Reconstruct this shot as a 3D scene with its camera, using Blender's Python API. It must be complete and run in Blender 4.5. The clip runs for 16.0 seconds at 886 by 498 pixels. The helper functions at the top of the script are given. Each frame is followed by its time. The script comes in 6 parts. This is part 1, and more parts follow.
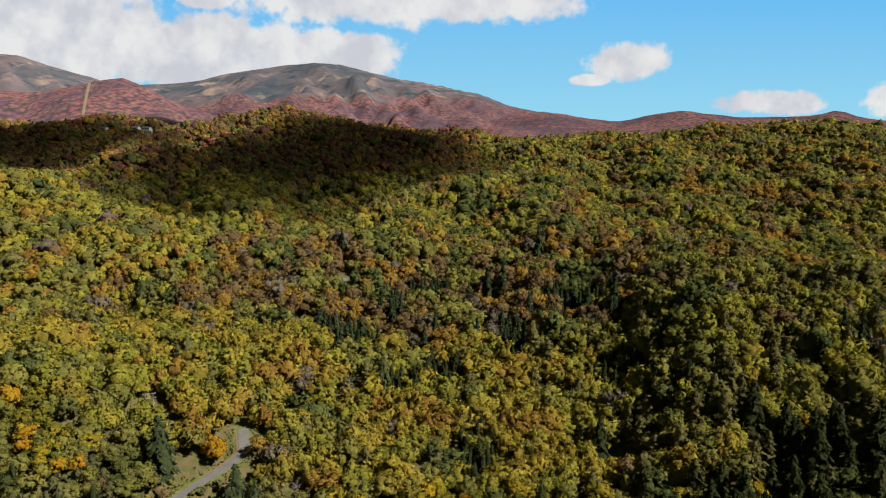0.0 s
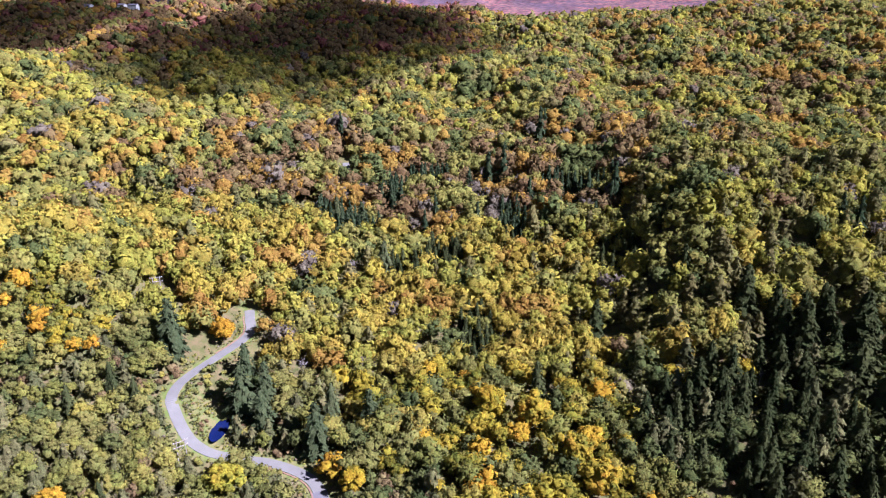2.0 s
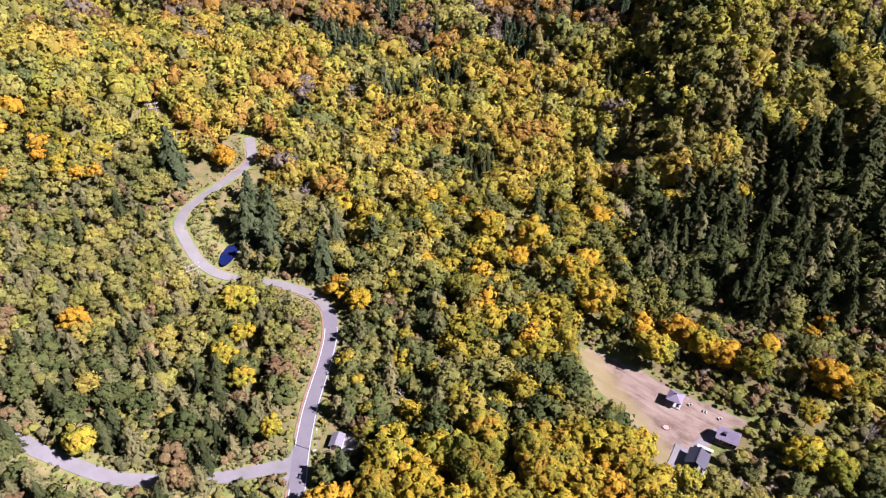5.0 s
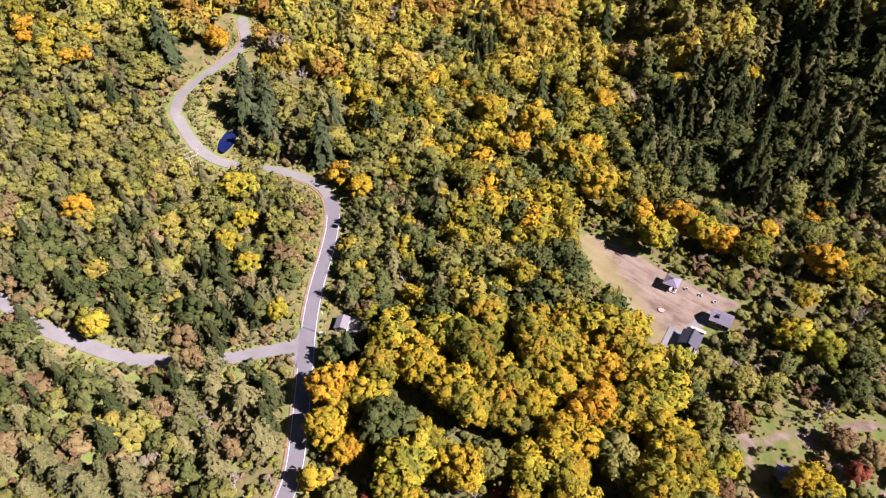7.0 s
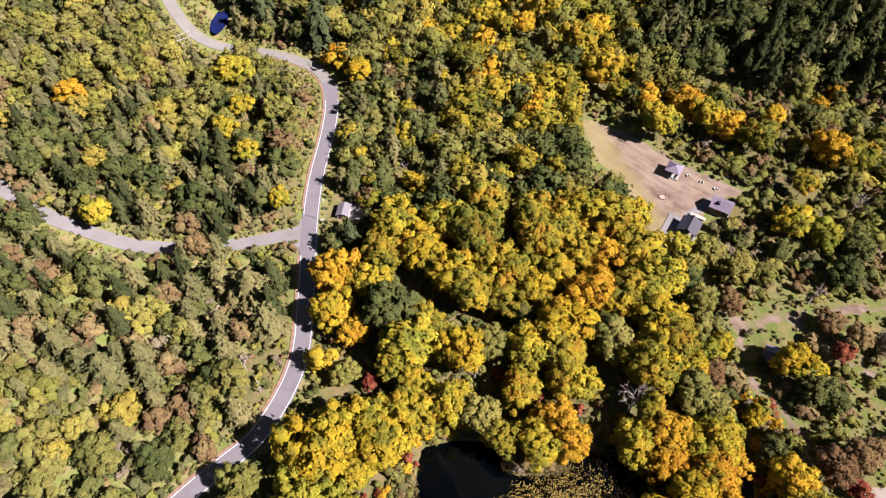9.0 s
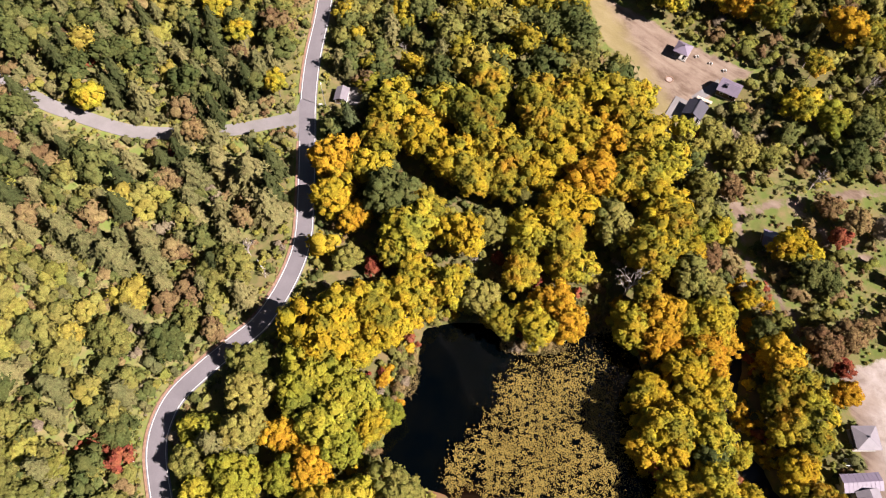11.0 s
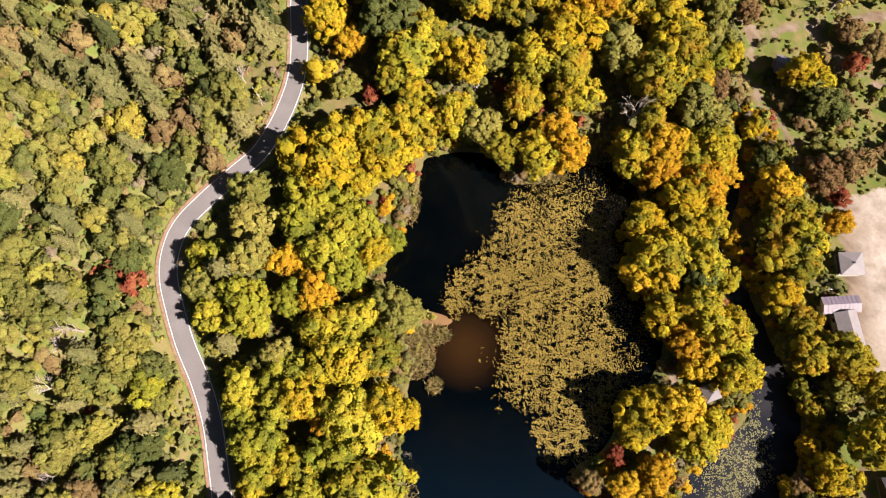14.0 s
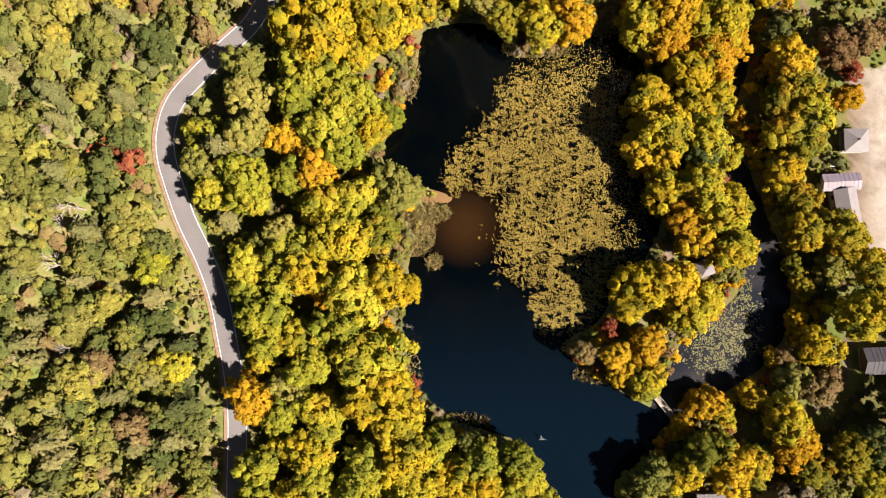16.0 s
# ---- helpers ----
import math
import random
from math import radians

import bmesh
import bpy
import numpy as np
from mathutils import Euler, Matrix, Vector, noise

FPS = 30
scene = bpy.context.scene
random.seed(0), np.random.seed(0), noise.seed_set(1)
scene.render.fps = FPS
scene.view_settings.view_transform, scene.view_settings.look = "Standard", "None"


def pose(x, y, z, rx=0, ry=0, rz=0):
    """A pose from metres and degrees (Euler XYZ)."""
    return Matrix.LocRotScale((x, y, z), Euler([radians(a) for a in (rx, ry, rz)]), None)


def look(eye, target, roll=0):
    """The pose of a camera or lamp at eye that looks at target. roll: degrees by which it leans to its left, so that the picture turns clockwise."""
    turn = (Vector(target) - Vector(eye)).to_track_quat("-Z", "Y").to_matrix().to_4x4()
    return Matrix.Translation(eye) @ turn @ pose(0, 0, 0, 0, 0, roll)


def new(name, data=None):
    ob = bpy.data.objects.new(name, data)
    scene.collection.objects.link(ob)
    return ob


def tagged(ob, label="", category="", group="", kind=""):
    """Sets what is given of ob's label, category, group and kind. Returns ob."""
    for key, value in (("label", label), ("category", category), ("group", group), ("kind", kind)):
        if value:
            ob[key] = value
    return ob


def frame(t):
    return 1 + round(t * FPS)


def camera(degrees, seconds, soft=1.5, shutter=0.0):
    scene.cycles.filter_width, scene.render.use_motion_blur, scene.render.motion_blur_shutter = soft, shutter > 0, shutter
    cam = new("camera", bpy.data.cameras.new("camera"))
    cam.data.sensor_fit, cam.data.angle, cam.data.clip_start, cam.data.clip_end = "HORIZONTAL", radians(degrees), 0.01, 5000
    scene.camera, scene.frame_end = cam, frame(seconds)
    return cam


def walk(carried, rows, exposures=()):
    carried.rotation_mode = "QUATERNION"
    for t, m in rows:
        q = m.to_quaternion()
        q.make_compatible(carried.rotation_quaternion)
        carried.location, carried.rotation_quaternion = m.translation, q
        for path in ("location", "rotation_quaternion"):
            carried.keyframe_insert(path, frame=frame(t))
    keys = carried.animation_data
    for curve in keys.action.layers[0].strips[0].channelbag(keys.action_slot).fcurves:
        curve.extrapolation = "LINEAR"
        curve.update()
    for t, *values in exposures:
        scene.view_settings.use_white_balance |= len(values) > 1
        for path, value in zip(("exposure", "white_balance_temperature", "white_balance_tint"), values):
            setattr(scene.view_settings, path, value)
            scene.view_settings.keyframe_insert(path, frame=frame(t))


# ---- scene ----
cam = camera(65.94, 16.0, soft=1.1)
EYE = 150.0
TURNS = [(0.0, 0.00, -9.90, 0.00), (0.5, 0.00, -12.31, 0.01), (1.0, 0.01, -14.75, 0.06), (1.5, 0.01, -17.14, 0.07), (2.0, 0.00, -19.53, 0.09),
         (2.5, 0.02, -21.92, 0.11), (3.0, 0.02, -24.31, 0.13), (3.5, 0.02, -26.73, 0.19), (4.0, 0.02, -29.13, 0.24), (4.5, 0.02, -31.54, 0.27),
         (5.0, 0.01, -34.00, 0.33), (7.5, 0.01, -45.89, 0.51), (8.0, 0.00, -48.29, 0.52), (8.5, 0.02, -50.53, 0.57), (9.0, 0.01, -52.93, 0.62),
         (11.5, -0.06, -64.82, 0.75), (12.0, -0.06, -67.17, 0.76), (12.5, -0.02, -69.53, 0.76), (13.0, -0.06, -71.88, 0.77), (13.5, -0.05, -74.28, 0.77),
         (14.0, -0.05, -76.70, 0.77), (14.5, -0.09, -79.19, 0.77), (15.0, -0.09, -81.65, 0.80), (15.5, -0.07, -84.09, 0.79), (16.0, -0.12, -86.93, 0.77)]
walk(cam, [(t, pose(0, 0, EYE, 90 + pitch, roll, yaw)) for t, yaw, pitch, roll in TURNS],
     exposures=[(0.0, 0.62, 6450, 9), (0.7, 1.18, 6050, 14), (1.5, 1.76, 5250, 26), (2.5, 1.90, 5100, 36), (5.0, 1.90, 5650, 35), (9.0, 1.86, 6200, 25), (12.5, 1.84, 6800, 21),
                (16.0, 1.95, 7250, 12)])

# ---- daylight ----
SUN_HIGH, SUN_FROM = radians(43), radians(112)  # height, and bearing from straight ahead towards the right
world = bpy.data.worlds.new("world")
scene.world = world
world.use_nodes = True
sky = world.node_tree.nodes.new("ShaderNodeTexSky")
sky.sky_type, sky.sun_disc = "NISHITA", False
sky.sun_elevation, sky.sun_rotation = SUN_HIGH, SUN_FROM
sky.air_density, sky.dust_density, sky.ozone_density = 1.0, 0.0, 2.0
back = world.node_tree.nodes["Background"]
back.inputs["Strength"].default_value = 0.011
world.node_tree.links.new(sky.outputs[0], back.inputs[0])
lamp = bpy.data.lights.new("sun", "SUN")
lamp.energy, lamp.angle, lamp.color = 4.9, radians(0.55), (1.0, 0.95, 0.86)
sun = new("sun", lamp)
to_sun = Vector((math.sin(SUN_FROM) * math.cos(SUN_HIGH), math.cos(SUN_FROM) * math.cos(SUN_HIGH), math.sin(SUN_HIGH)))
sun.matrix_world = look(to_sun * 400, (0, 0, 0))


# ---- materials ----
def mat(name):
    m = bpy.data.materials.new(name)
    m.use_nodes = True
    t = m.node_tree
    for n in list(t.nodes):
        t.nodes.remove(n)
    out = t.nodes.new("ShaderNodeOutputMaterial")

    def add(kind, **sockets):
        n = t.nodes.new("ShaderNode" + kind)
        for k, v in sockets.items():
            key = int(k[1:]) if k[0] == "_" else k.replace("__", " ")
            if isinstance(v, bpy.types.NodeSocket):
                t.links.new(v, n.inputs[key])
            else:
                n.inputs[key].default_value = v
        return n
    return m, t, add, out


def rgb(c, k=1.0):
    return (c[0] * k, c[1] * k, c[2] * k, 1)


def blend(add, f, a, b):
    n = add("Mix")
    n.data_type = "RGBA"
    for sock, v in ((n.inputs[0], f), (n.inputs[6], a), (n.inputs[7], b)):
        if isinstance(v, bpy.types.NodeSocket):
            n.id_data.links.new(v, sock)
        else:
            sock.default_value = v
    return n.outputs[2]


def calc(add, op, a, b=0.0, clamp=False):
    n = add("Math", _0=a, _1=b)
    n.operation, n.use_clamp = op, clamp
    return n.outputs[0]


def place(add):
    return add("NewGeometry").outputs["Position"]


def noise_at(add, size, detail=3.0, rough=0.55, where=None):
    return add("TexNoise", Vector=where or place(add), Scale=1.0 / size, Detail=detail, Roughness=rough).outputs["Fac"]


def plain(name, colour, rough=0.6, metal=0.0, second=None, size=0.6, bump=0.0, fine=0.08, gloss=0.4):
    """A surface with blotches at one size and grain at another."""
    m, t, add, out = mat(name)
    second = second or tuple(c * 0.65 for c in colour)
    where = add("TexCoord").outputs["Object"]
    a = add("MapRange", Value=noise_at(add, size, 4.0, 0.6, where), From__Min=0.32, From__Max=0.68).outputs[0]
    grain = noise_at(add, fine, 2.0, 0.6, where)
    col = blend(add, a, rgb(colour), rgb(second))
    col = blend(add, calc(add, "MULTIPLY", grain, 0.5), col, rgb(second, 0.7))
    b = add("BsdfPrincipled", Base__Color=col, Roughness=rough, Metallic=metal, Specular__IOR__Level=gloss)
    if bump:
        n = add("Bump", Height=grain, Strength=bump, Distance=0.03)
        t.links.new(n.outputs[0], b.inputs["Normal"])
    t.links.new(b.outputs[0], out.inputs[0])
    return m


def foliage(name, colour, other, wood=False, clump=0.3, deep=0.42, turning=0):
    """Leaves: hue and depth vary from tree to tree and from bough to bough, and some light passes through."""
    m, t, add, out = mat(name)
    leaf = add("NewGeometry").outputs["Random Per Island"]
    if wood:
        cell = add("TexVoronoi", Vector=place(add), Scale=0.14 if wood == "hill" else 0.11)
        pick = add("SeparateColor", Color=cell.outputs["Color"]).outputs[0]
    else:
        pick = add("ObjectInfo").outputs["Random"]
    bough = noise_at(add, 2.6, 2.0)
    f = calc(add, "ADD", calc(add, "MULTIPLY", pick, 0.7), calc(add, "MULTIPLY", calc(add, "SUBTRACT", bough, 0.40), 1.4), True)
    col = blend(add, f, rgb(colour), rgb(other))
    if turning:
        # boughs that still are green, and others that have turned orange
        age = add("MapRange", Value=noise_at(add, 5.5, 2.0), From__Min=0.30, From__Max=0.70).outputs[0]
        col = blend(add, add("MapRange", Value=age, From__Min=0.46, From__Max=0.1, To__Max=0.7).outputs[0], col, (0.095, 0.112, 0.022, 1))
        col = blend(add, add("MapRange", Value=age, From__Min=0.60, From__Max=0.95, To__Max=turning).outputs[0], col, (0.420, 0.185, 0.020, 1))
    value = calc(add, "ADD", 0.74, calc(add, "ADD", calc(add, "MULTIPLY", leaf, 0.42), calc(add, "MULTIPLY", pick, 0.30)))
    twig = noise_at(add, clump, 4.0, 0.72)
    # hollows of the twig bump are darkened in the colour too, painted shade
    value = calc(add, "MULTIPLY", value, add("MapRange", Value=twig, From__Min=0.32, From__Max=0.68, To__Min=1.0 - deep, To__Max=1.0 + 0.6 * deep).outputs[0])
    bump = add("Bump", Height=twig, Strength=0.75, Distance=clump)
    hue = calc(add, "ADD", 0.489, calc(add, "MULTIPLY", leaf, 0.022))
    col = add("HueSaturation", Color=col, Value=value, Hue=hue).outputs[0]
    d = add("BsdfDiffuse", Color=col, Roughness=0.4, Normal=bump.outputs[0])
    s = add("BsdfTranslucent", Color=col, Normal=bump.outputs[0])
    mix = add("MixShader", _0=0.34, _1=d.outputs[0], _2=s.outputs[0])
    t.links.new(mix.outputs[0], out.inputs[0])
    return m


TONES = {"gold": ((0.118, 0.128, 0.022), (0.335, 0.240, 0.020)), "green": ((0.062, 0.080, 0.026), (0.110, 0.112, 0.034)), "olive": ((0.140, 0.148, 0.036), (0.230, 0.195, 0.050)),
         "lime": ((0.185, 0.202, 0.026), (0.305, 0.260, 0.028)), "yellow": ((0.395, 0.272, 0.018), (0.232, 0.216, 0.024)),
         "amber": ((0.400, 0.205, 0.018), (0.340, 0.245, 0.020)), "rust": ((0.165, 0.092, 0.046), (0.190, 0.140, 0.058)),
         # fir stays dark for the shaded stands; the tone after it is its sunlit copy
         "crimson": ((0.230, 0.055, 0.034), (0.210, 0.085, 0.040)), "fir": ((0.046, 0.058, 0.022), (0.070, 0.076, 0.028)), "lit_fir": ((0.066, 0.086, 0.038), (0.100, 0.108, 0.046)),
         "larch": ((0.120, 0.124, 0.050), (0.185, 0.158, 0.066)), "bare": ((0.200, 0.158, 0.112), (0.180, 0.146, 0.092))}
# several hill tones are greyer and bluer than near ones, haze put into colour
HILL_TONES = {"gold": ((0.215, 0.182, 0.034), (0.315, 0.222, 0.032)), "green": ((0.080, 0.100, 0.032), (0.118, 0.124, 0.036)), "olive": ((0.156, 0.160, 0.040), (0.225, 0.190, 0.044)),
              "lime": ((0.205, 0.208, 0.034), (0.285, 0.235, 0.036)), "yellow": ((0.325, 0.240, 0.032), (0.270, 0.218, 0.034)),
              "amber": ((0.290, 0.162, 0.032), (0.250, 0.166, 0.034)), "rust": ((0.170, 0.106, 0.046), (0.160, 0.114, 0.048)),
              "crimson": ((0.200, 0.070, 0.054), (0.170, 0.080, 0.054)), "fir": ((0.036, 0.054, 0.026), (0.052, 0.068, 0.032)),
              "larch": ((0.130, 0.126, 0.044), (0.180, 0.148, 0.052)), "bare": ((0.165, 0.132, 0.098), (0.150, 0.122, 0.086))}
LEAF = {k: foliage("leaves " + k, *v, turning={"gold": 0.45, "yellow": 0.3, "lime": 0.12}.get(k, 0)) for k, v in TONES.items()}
WOOD_TONES = dict(TONES, olive=((0.115, 0.124, 0.034), (0.188, 0.164, 0.044)), larch=((0.102, 0.108, 0.044), (0.160, 0.138, 0.058)), lime=((0.150, 0.160, 0.036), (0.225, 0.190, 0.042)), rust=((0.150, 0.092, 0.046), (0.185, 0.140, 0.060)), yellow=((0.285, 0.225, 0.040), (0.230, 0.195, 0.040)))
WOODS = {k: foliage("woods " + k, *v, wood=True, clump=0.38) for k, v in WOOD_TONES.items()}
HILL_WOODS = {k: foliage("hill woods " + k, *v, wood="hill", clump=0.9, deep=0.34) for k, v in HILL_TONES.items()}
BARK = plain("bark", (0.13, 0.10, 0.075), 0.85, bump=0.5)
PALE_BARK = plain("pale bark", (0.34, 0.29, 0.26), 0.85, bump=0.4)
ASPHALT = plain("asphalt", (0.142, 0.128, 0.138), 0.85, second=(0.110, 0.100, 0.108), size=5.0, fine=0.3)
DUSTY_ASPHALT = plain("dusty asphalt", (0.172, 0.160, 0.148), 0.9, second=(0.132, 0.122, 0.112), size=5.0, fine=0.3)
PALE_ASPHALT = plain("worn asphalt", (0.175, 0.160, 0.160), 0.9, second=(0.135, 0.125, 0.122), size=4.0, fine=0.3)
LINE_PAINT = plain("road paint", (0.62, 0.62, 0.60), 0.7, second=(0.40, 0.39, 0.38), size=1.2)
GUTTER = plain("gutter with leaves", (0.15, 0.070, 0.045), 0.9, second=(0.24, 0.15, 0.10), size=0.9)
ROOF_GREY = plain("grey sheet roof", (0.150, 0.122, 0.165), 0.55, 0.0, second=(0.118, 0.096, 0.128), size=1.5)
ROOF_DARK = plain("dark sheet roof", (0.036, 0.032, 0.046), 0.55, 0.0, size=1.5)
ROOF_PALE = plain("pale sheet roof", (0.165, 0.148, 0.165), 0.6, 0.0, second=(0.130, 0.116, 0.130), size=1.5)
TIMBER = plain("stained timber", (0.11, 0.065, 0.04), 0.75, size=0.4)
CONCRETE = plain("concrete", (0.30, 0.28, 0.26), 0.9, second=(0.22, 0.21, 0.19), size=0.9, bump=0.2)
WHITE = plain("white paint", (0.56, 0.55, 0.53), 0.6, second=(0.45, 0.44, 0.42))
STEEL = plain("galvanised steel", (0.42, 0.42, 0.43), 0.5, 0.6)
GLASS, _t, _add, _o = mat("window glass")
_t.links.new(_add("BsdfPrincipled", Base__Color=(0.015, 0.018, 0.022, 1), Roughness=0.06).outputs[0], _o.inputs[0])


def water_material(name="dark water", deep=(0.0002, 0.0006, 0.0009, 1), shallow=(0.0012, 0.0013, 0.0010, 1), sky_tint=None):
    m, t, add, out = mat(name)
    murk = add("MapRange", Value=noise_at(add, 14.0, 3.0), From__Min=0.4, From__Max=0.7).outputs[0]
    col = blend(add, murk, deep, shallow)
    if sky_tint:
        # bluish sky reflection painted into the southern basin's colour; brown shallows off the spit
        south = add("MapRange", Value=add("SeparateXYZ", Vector=place(add)).outputs[1], From__Min=8.0, From__Max=-34.0)
        south.interpolation_type = "SMOOTHSTEP"
        col = blend(add, south.outputs[0], col, sky_tint)
        d = add("VectorMath", _0=place(add), _1=(3.0, 13.5, 0.0))
        d.operation = "DISTANCE"
        col = blend(add, add("MapRange", Value=d.outputs["Value"], From__Min=10.0, From__Max=2.0, To__Max=0.8).outputs[0], col, (0.020, 0.009, 0.003, 1))
    ripple = add("Bump", Height=noise_at(add, 0.5, 2.0), Strength=0.04, Distance=0.02)
    b = add("BsdfPrincipled", Base__Color=col, Roughness=0.05, IOR=1.33, Specular__IOR__Level=0.3, Normal=ripple.outputs[0])
    t.links.new(b.outputs[0], out.inputs[0])
    return m


def ground_material():
    """Undergrowth, litter, turf and gravel; on the far heights scrub, forest and bare slopes."""
    m, t, add, out = mat("ground")
    big, mid, fine = noise_at(add, 22.0, 4.0), noise_at(add, 3.2, 5.0, 0.65), noise_at(add, 0.5, 3.0, 0.7)
    span = lambda v, a, b: add("MapRange", Value=v, From__Min=a, From__Max=b).outputs[0]
    cover = blend(add, span(mid, 0.38, 0.62), (0.080, 0.088, 0.028, 1), (0.140, 0.105, 0.052, 1))
    cover = blend(add, span(big, 0.5, 0.7), cover, blend(add, span(fine, 0.35, 0.65), (0.095, 0.108, 0.028, 1), (0.165, 0.122, 0.062, 1)))
    turf = blend(add, span(mid, 0.4, 0.65), (0.104, 0.130, 0.034, 1), (0.178, 0.140, 0.066, 1))
    gravel = blend(add, span(noise_at(add, 6.0, 4.0), 0.42, 0.62), (0.195, 0.145, 0.112, 1), (0.105, 0.070, 0.050, 1))
    gravel = blend(add, calc(add, "MULTIPLY", fine, 0.45), gravel, (0.185, 0.135, 0.105, 1))
    xyz = add("SeparateXYZ", Vector=place(add))
    # wheel tracks run along the camp ground, and grass creeps in from its western edge
    turned = add("Mapping", Vector=place(add), Rotation=(0, 0, radians(-45)), Scale=(13.0, 2.6, 1.0))
    turned.vector_type = "TEXTURE"
    along = turned.outputs[0]
    tracks = add("TexNoise", Vector=along, Scale=1.0, Detail=5.0, Roughness=0.65, Distortion=0.6).outputs["Fac"]
    gravel = blend(add, calc(add, "MULTIPLY", span(tracks, 0.46, 0.66), 0.6), gravel, (0.265, 0.212, 0.165, 1))
    gravel = blend(add, calc(add, "MULTIPLY", span(tracks, 0.44, 0.30), 0.6), gravel, (0.120, 0.085, 0.060, 1))
    inward = calc(add, "ADD", calc(add, "MULTIPLY", calc(add, "SUBTRACT", xyz.outputs[0], 41.0), 0.947), calc(add, "MULTIPLY", calc(add, "SUBTRACT", xyz.outputs[1], 162.0), 0.322))
    grassy = span(calc(add, "ADD", inward, calc(add, "MULTIPLY", calc(add, "SUBTRACT", mid, 0.5), 6.0)), 7.5, 3.0)
    gravel = blend(add, calc(add, "MULTIPLY", calc(add, "MULTIPLY", grassy, 0.8), calc(add, "GREATER_THAN", xyz.outputs[1], 100.0)), gravel, (0.200, 0.165, 0.075, 1))
    gravel = blend(add, calc(add, "LESS_THAN", xyz.outputs[0], 20.0), gravel, (0.150, 0.088, 0.045, 1))
    pale = calc(add, "MULTIPLY", span(xyz.outputs[0], 87.0, 94.0), calc(add, "LESS_THAN", xyz.outputs[1], 60.0))
    gravel = blend(add, calc(add, "MULTIPLY", pale, add("MapRange", Value=mid, From__Min=0.35, From__Max=0.65, To__Min=0.35, To__Max=0.9).outputs[0]), gravel, (0.420, 0.375, 0.350, 1))
    ragged = calc(add, "MULTIPLY", calc(add, "SUBTRACT", mid, 0.5), 3.5)

    def edge(name, soft):
        a = add("Attribute")
        a.attribute_name = name
        return span(calc(add, "ADD", a.outputs["Fac"], ragged), -soft, soft)
    col = blend(add, edge("turf", 0.9), cover, turf)
    col = blend(add, edge("bare", 0.35), col, gravel)
    # the heights: reddish forest, above it pale scrub and grass, tinted purple for haze
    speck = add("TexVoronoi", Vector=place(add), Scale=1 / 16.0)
    tone = add("SeparateColor", Color=speck.outputs["Color"])
    forest = blend(add, tone.outputs[0], (0.130, 0.076, 0.092, 1), (0.290, 0.088, 0.092, 1))
    forest = blend(add, calc(add, "MULTIPLY", tone.outputs[1], 0.6), forest, (0.260, 0.160, 0.105, 1))
    # dark purple patches are cloud shadows painted on the forest
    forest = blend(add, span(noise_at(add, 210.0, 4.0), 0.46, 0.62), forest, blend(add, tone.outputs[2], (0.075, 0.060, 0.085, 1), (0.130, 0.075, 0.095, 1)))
    # cell rims darkened, painted shade between the far crowns
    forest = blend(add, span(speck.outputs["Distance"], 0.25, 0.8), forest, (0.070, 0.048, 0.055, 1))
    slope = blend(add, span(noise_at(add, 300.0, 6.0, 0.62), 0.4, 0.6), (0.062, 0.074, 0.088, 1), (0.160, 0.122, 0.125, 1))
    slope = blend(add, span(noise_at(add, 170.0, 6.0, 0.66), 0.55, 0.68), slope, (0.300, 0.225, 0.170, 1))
    # dark blotches on the slopes, painted shadow as well
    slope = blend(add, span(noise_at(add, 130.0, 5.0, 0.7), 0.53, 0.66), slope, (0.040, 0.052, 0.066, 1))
    line = calc(add, "ADD", xyz.outputs[2], calc(add, "MULTIPLY", calc(add, "SUBTRACT", noise_at(add, 420.0, 5.0), 0.5), 330.0))
    near_hill = span(xyz.outputs[1], 2900.0, 2500.0)
    line = calc(add, "SUBTRACT", line, calc(add, "MULTIPLY", near_hill, 160.0))
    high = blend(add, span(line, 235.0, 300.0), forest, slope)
    # a mown ski run straight down the red hill
    run = calc(add, "SUBTRACT", calc(add, "DIVIDE", xyz.outputs[0], xyz.outputs[1]), calc(add, "MULTIPLY", calc(add, "SUBTRACT", xyz.outputs[2], 150.0), 0.00012))
    strip = calc(add, "LESS_THAN", calc(add, "ABSOLUTE", calc(add, "ADD", run, 0.522)), 0.0020)
    strip = calc(add, "MULTIPLY", strip, calc(add, "GREATER_THAN", xyz.outputs[2], 190.0))
    high = blend(add, calc(add, "MULTIPLY", strip, calc(add, "MULTIPLY", near_hill, 0.8)), high, (0.230, 0.190, 0.120, 1))
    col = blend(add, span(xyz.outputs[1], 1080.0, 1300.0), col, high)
    bump = add("Bump", Height=mid, Strength=0.6, Distance=0.5)
    b = add("BsdfDiffuse", Color=col, Roughness=0.6, Normal=bump.outputs[0])
    t.links.new(b.outputs[0], out.inputs[0])
    return m


# ---- the lie of the land ----
POND = [(-7, 57), (1, 59), (9, 58), (13, 53), (19, 51), (26, 54), (32, 57), (40, 56), (43, 46), (42, 34), (44, 24), (46, 14),
        (42, 5), (36, -2), (31, -9), (25, -12), (27, -17), (37, -23), (45, -28), (44, -34), (42, -42), (36, -52), (22, -53), (18, -40),
        (12, -33), (2, -30), (-6, -24), (-10, -15), (-11, -6), (-8, 0), (-10, 5), (-5, 13), (-8, 17), (0, 19), (-8, 22), (-16, 28), (-11, 40), (-8, 48)]
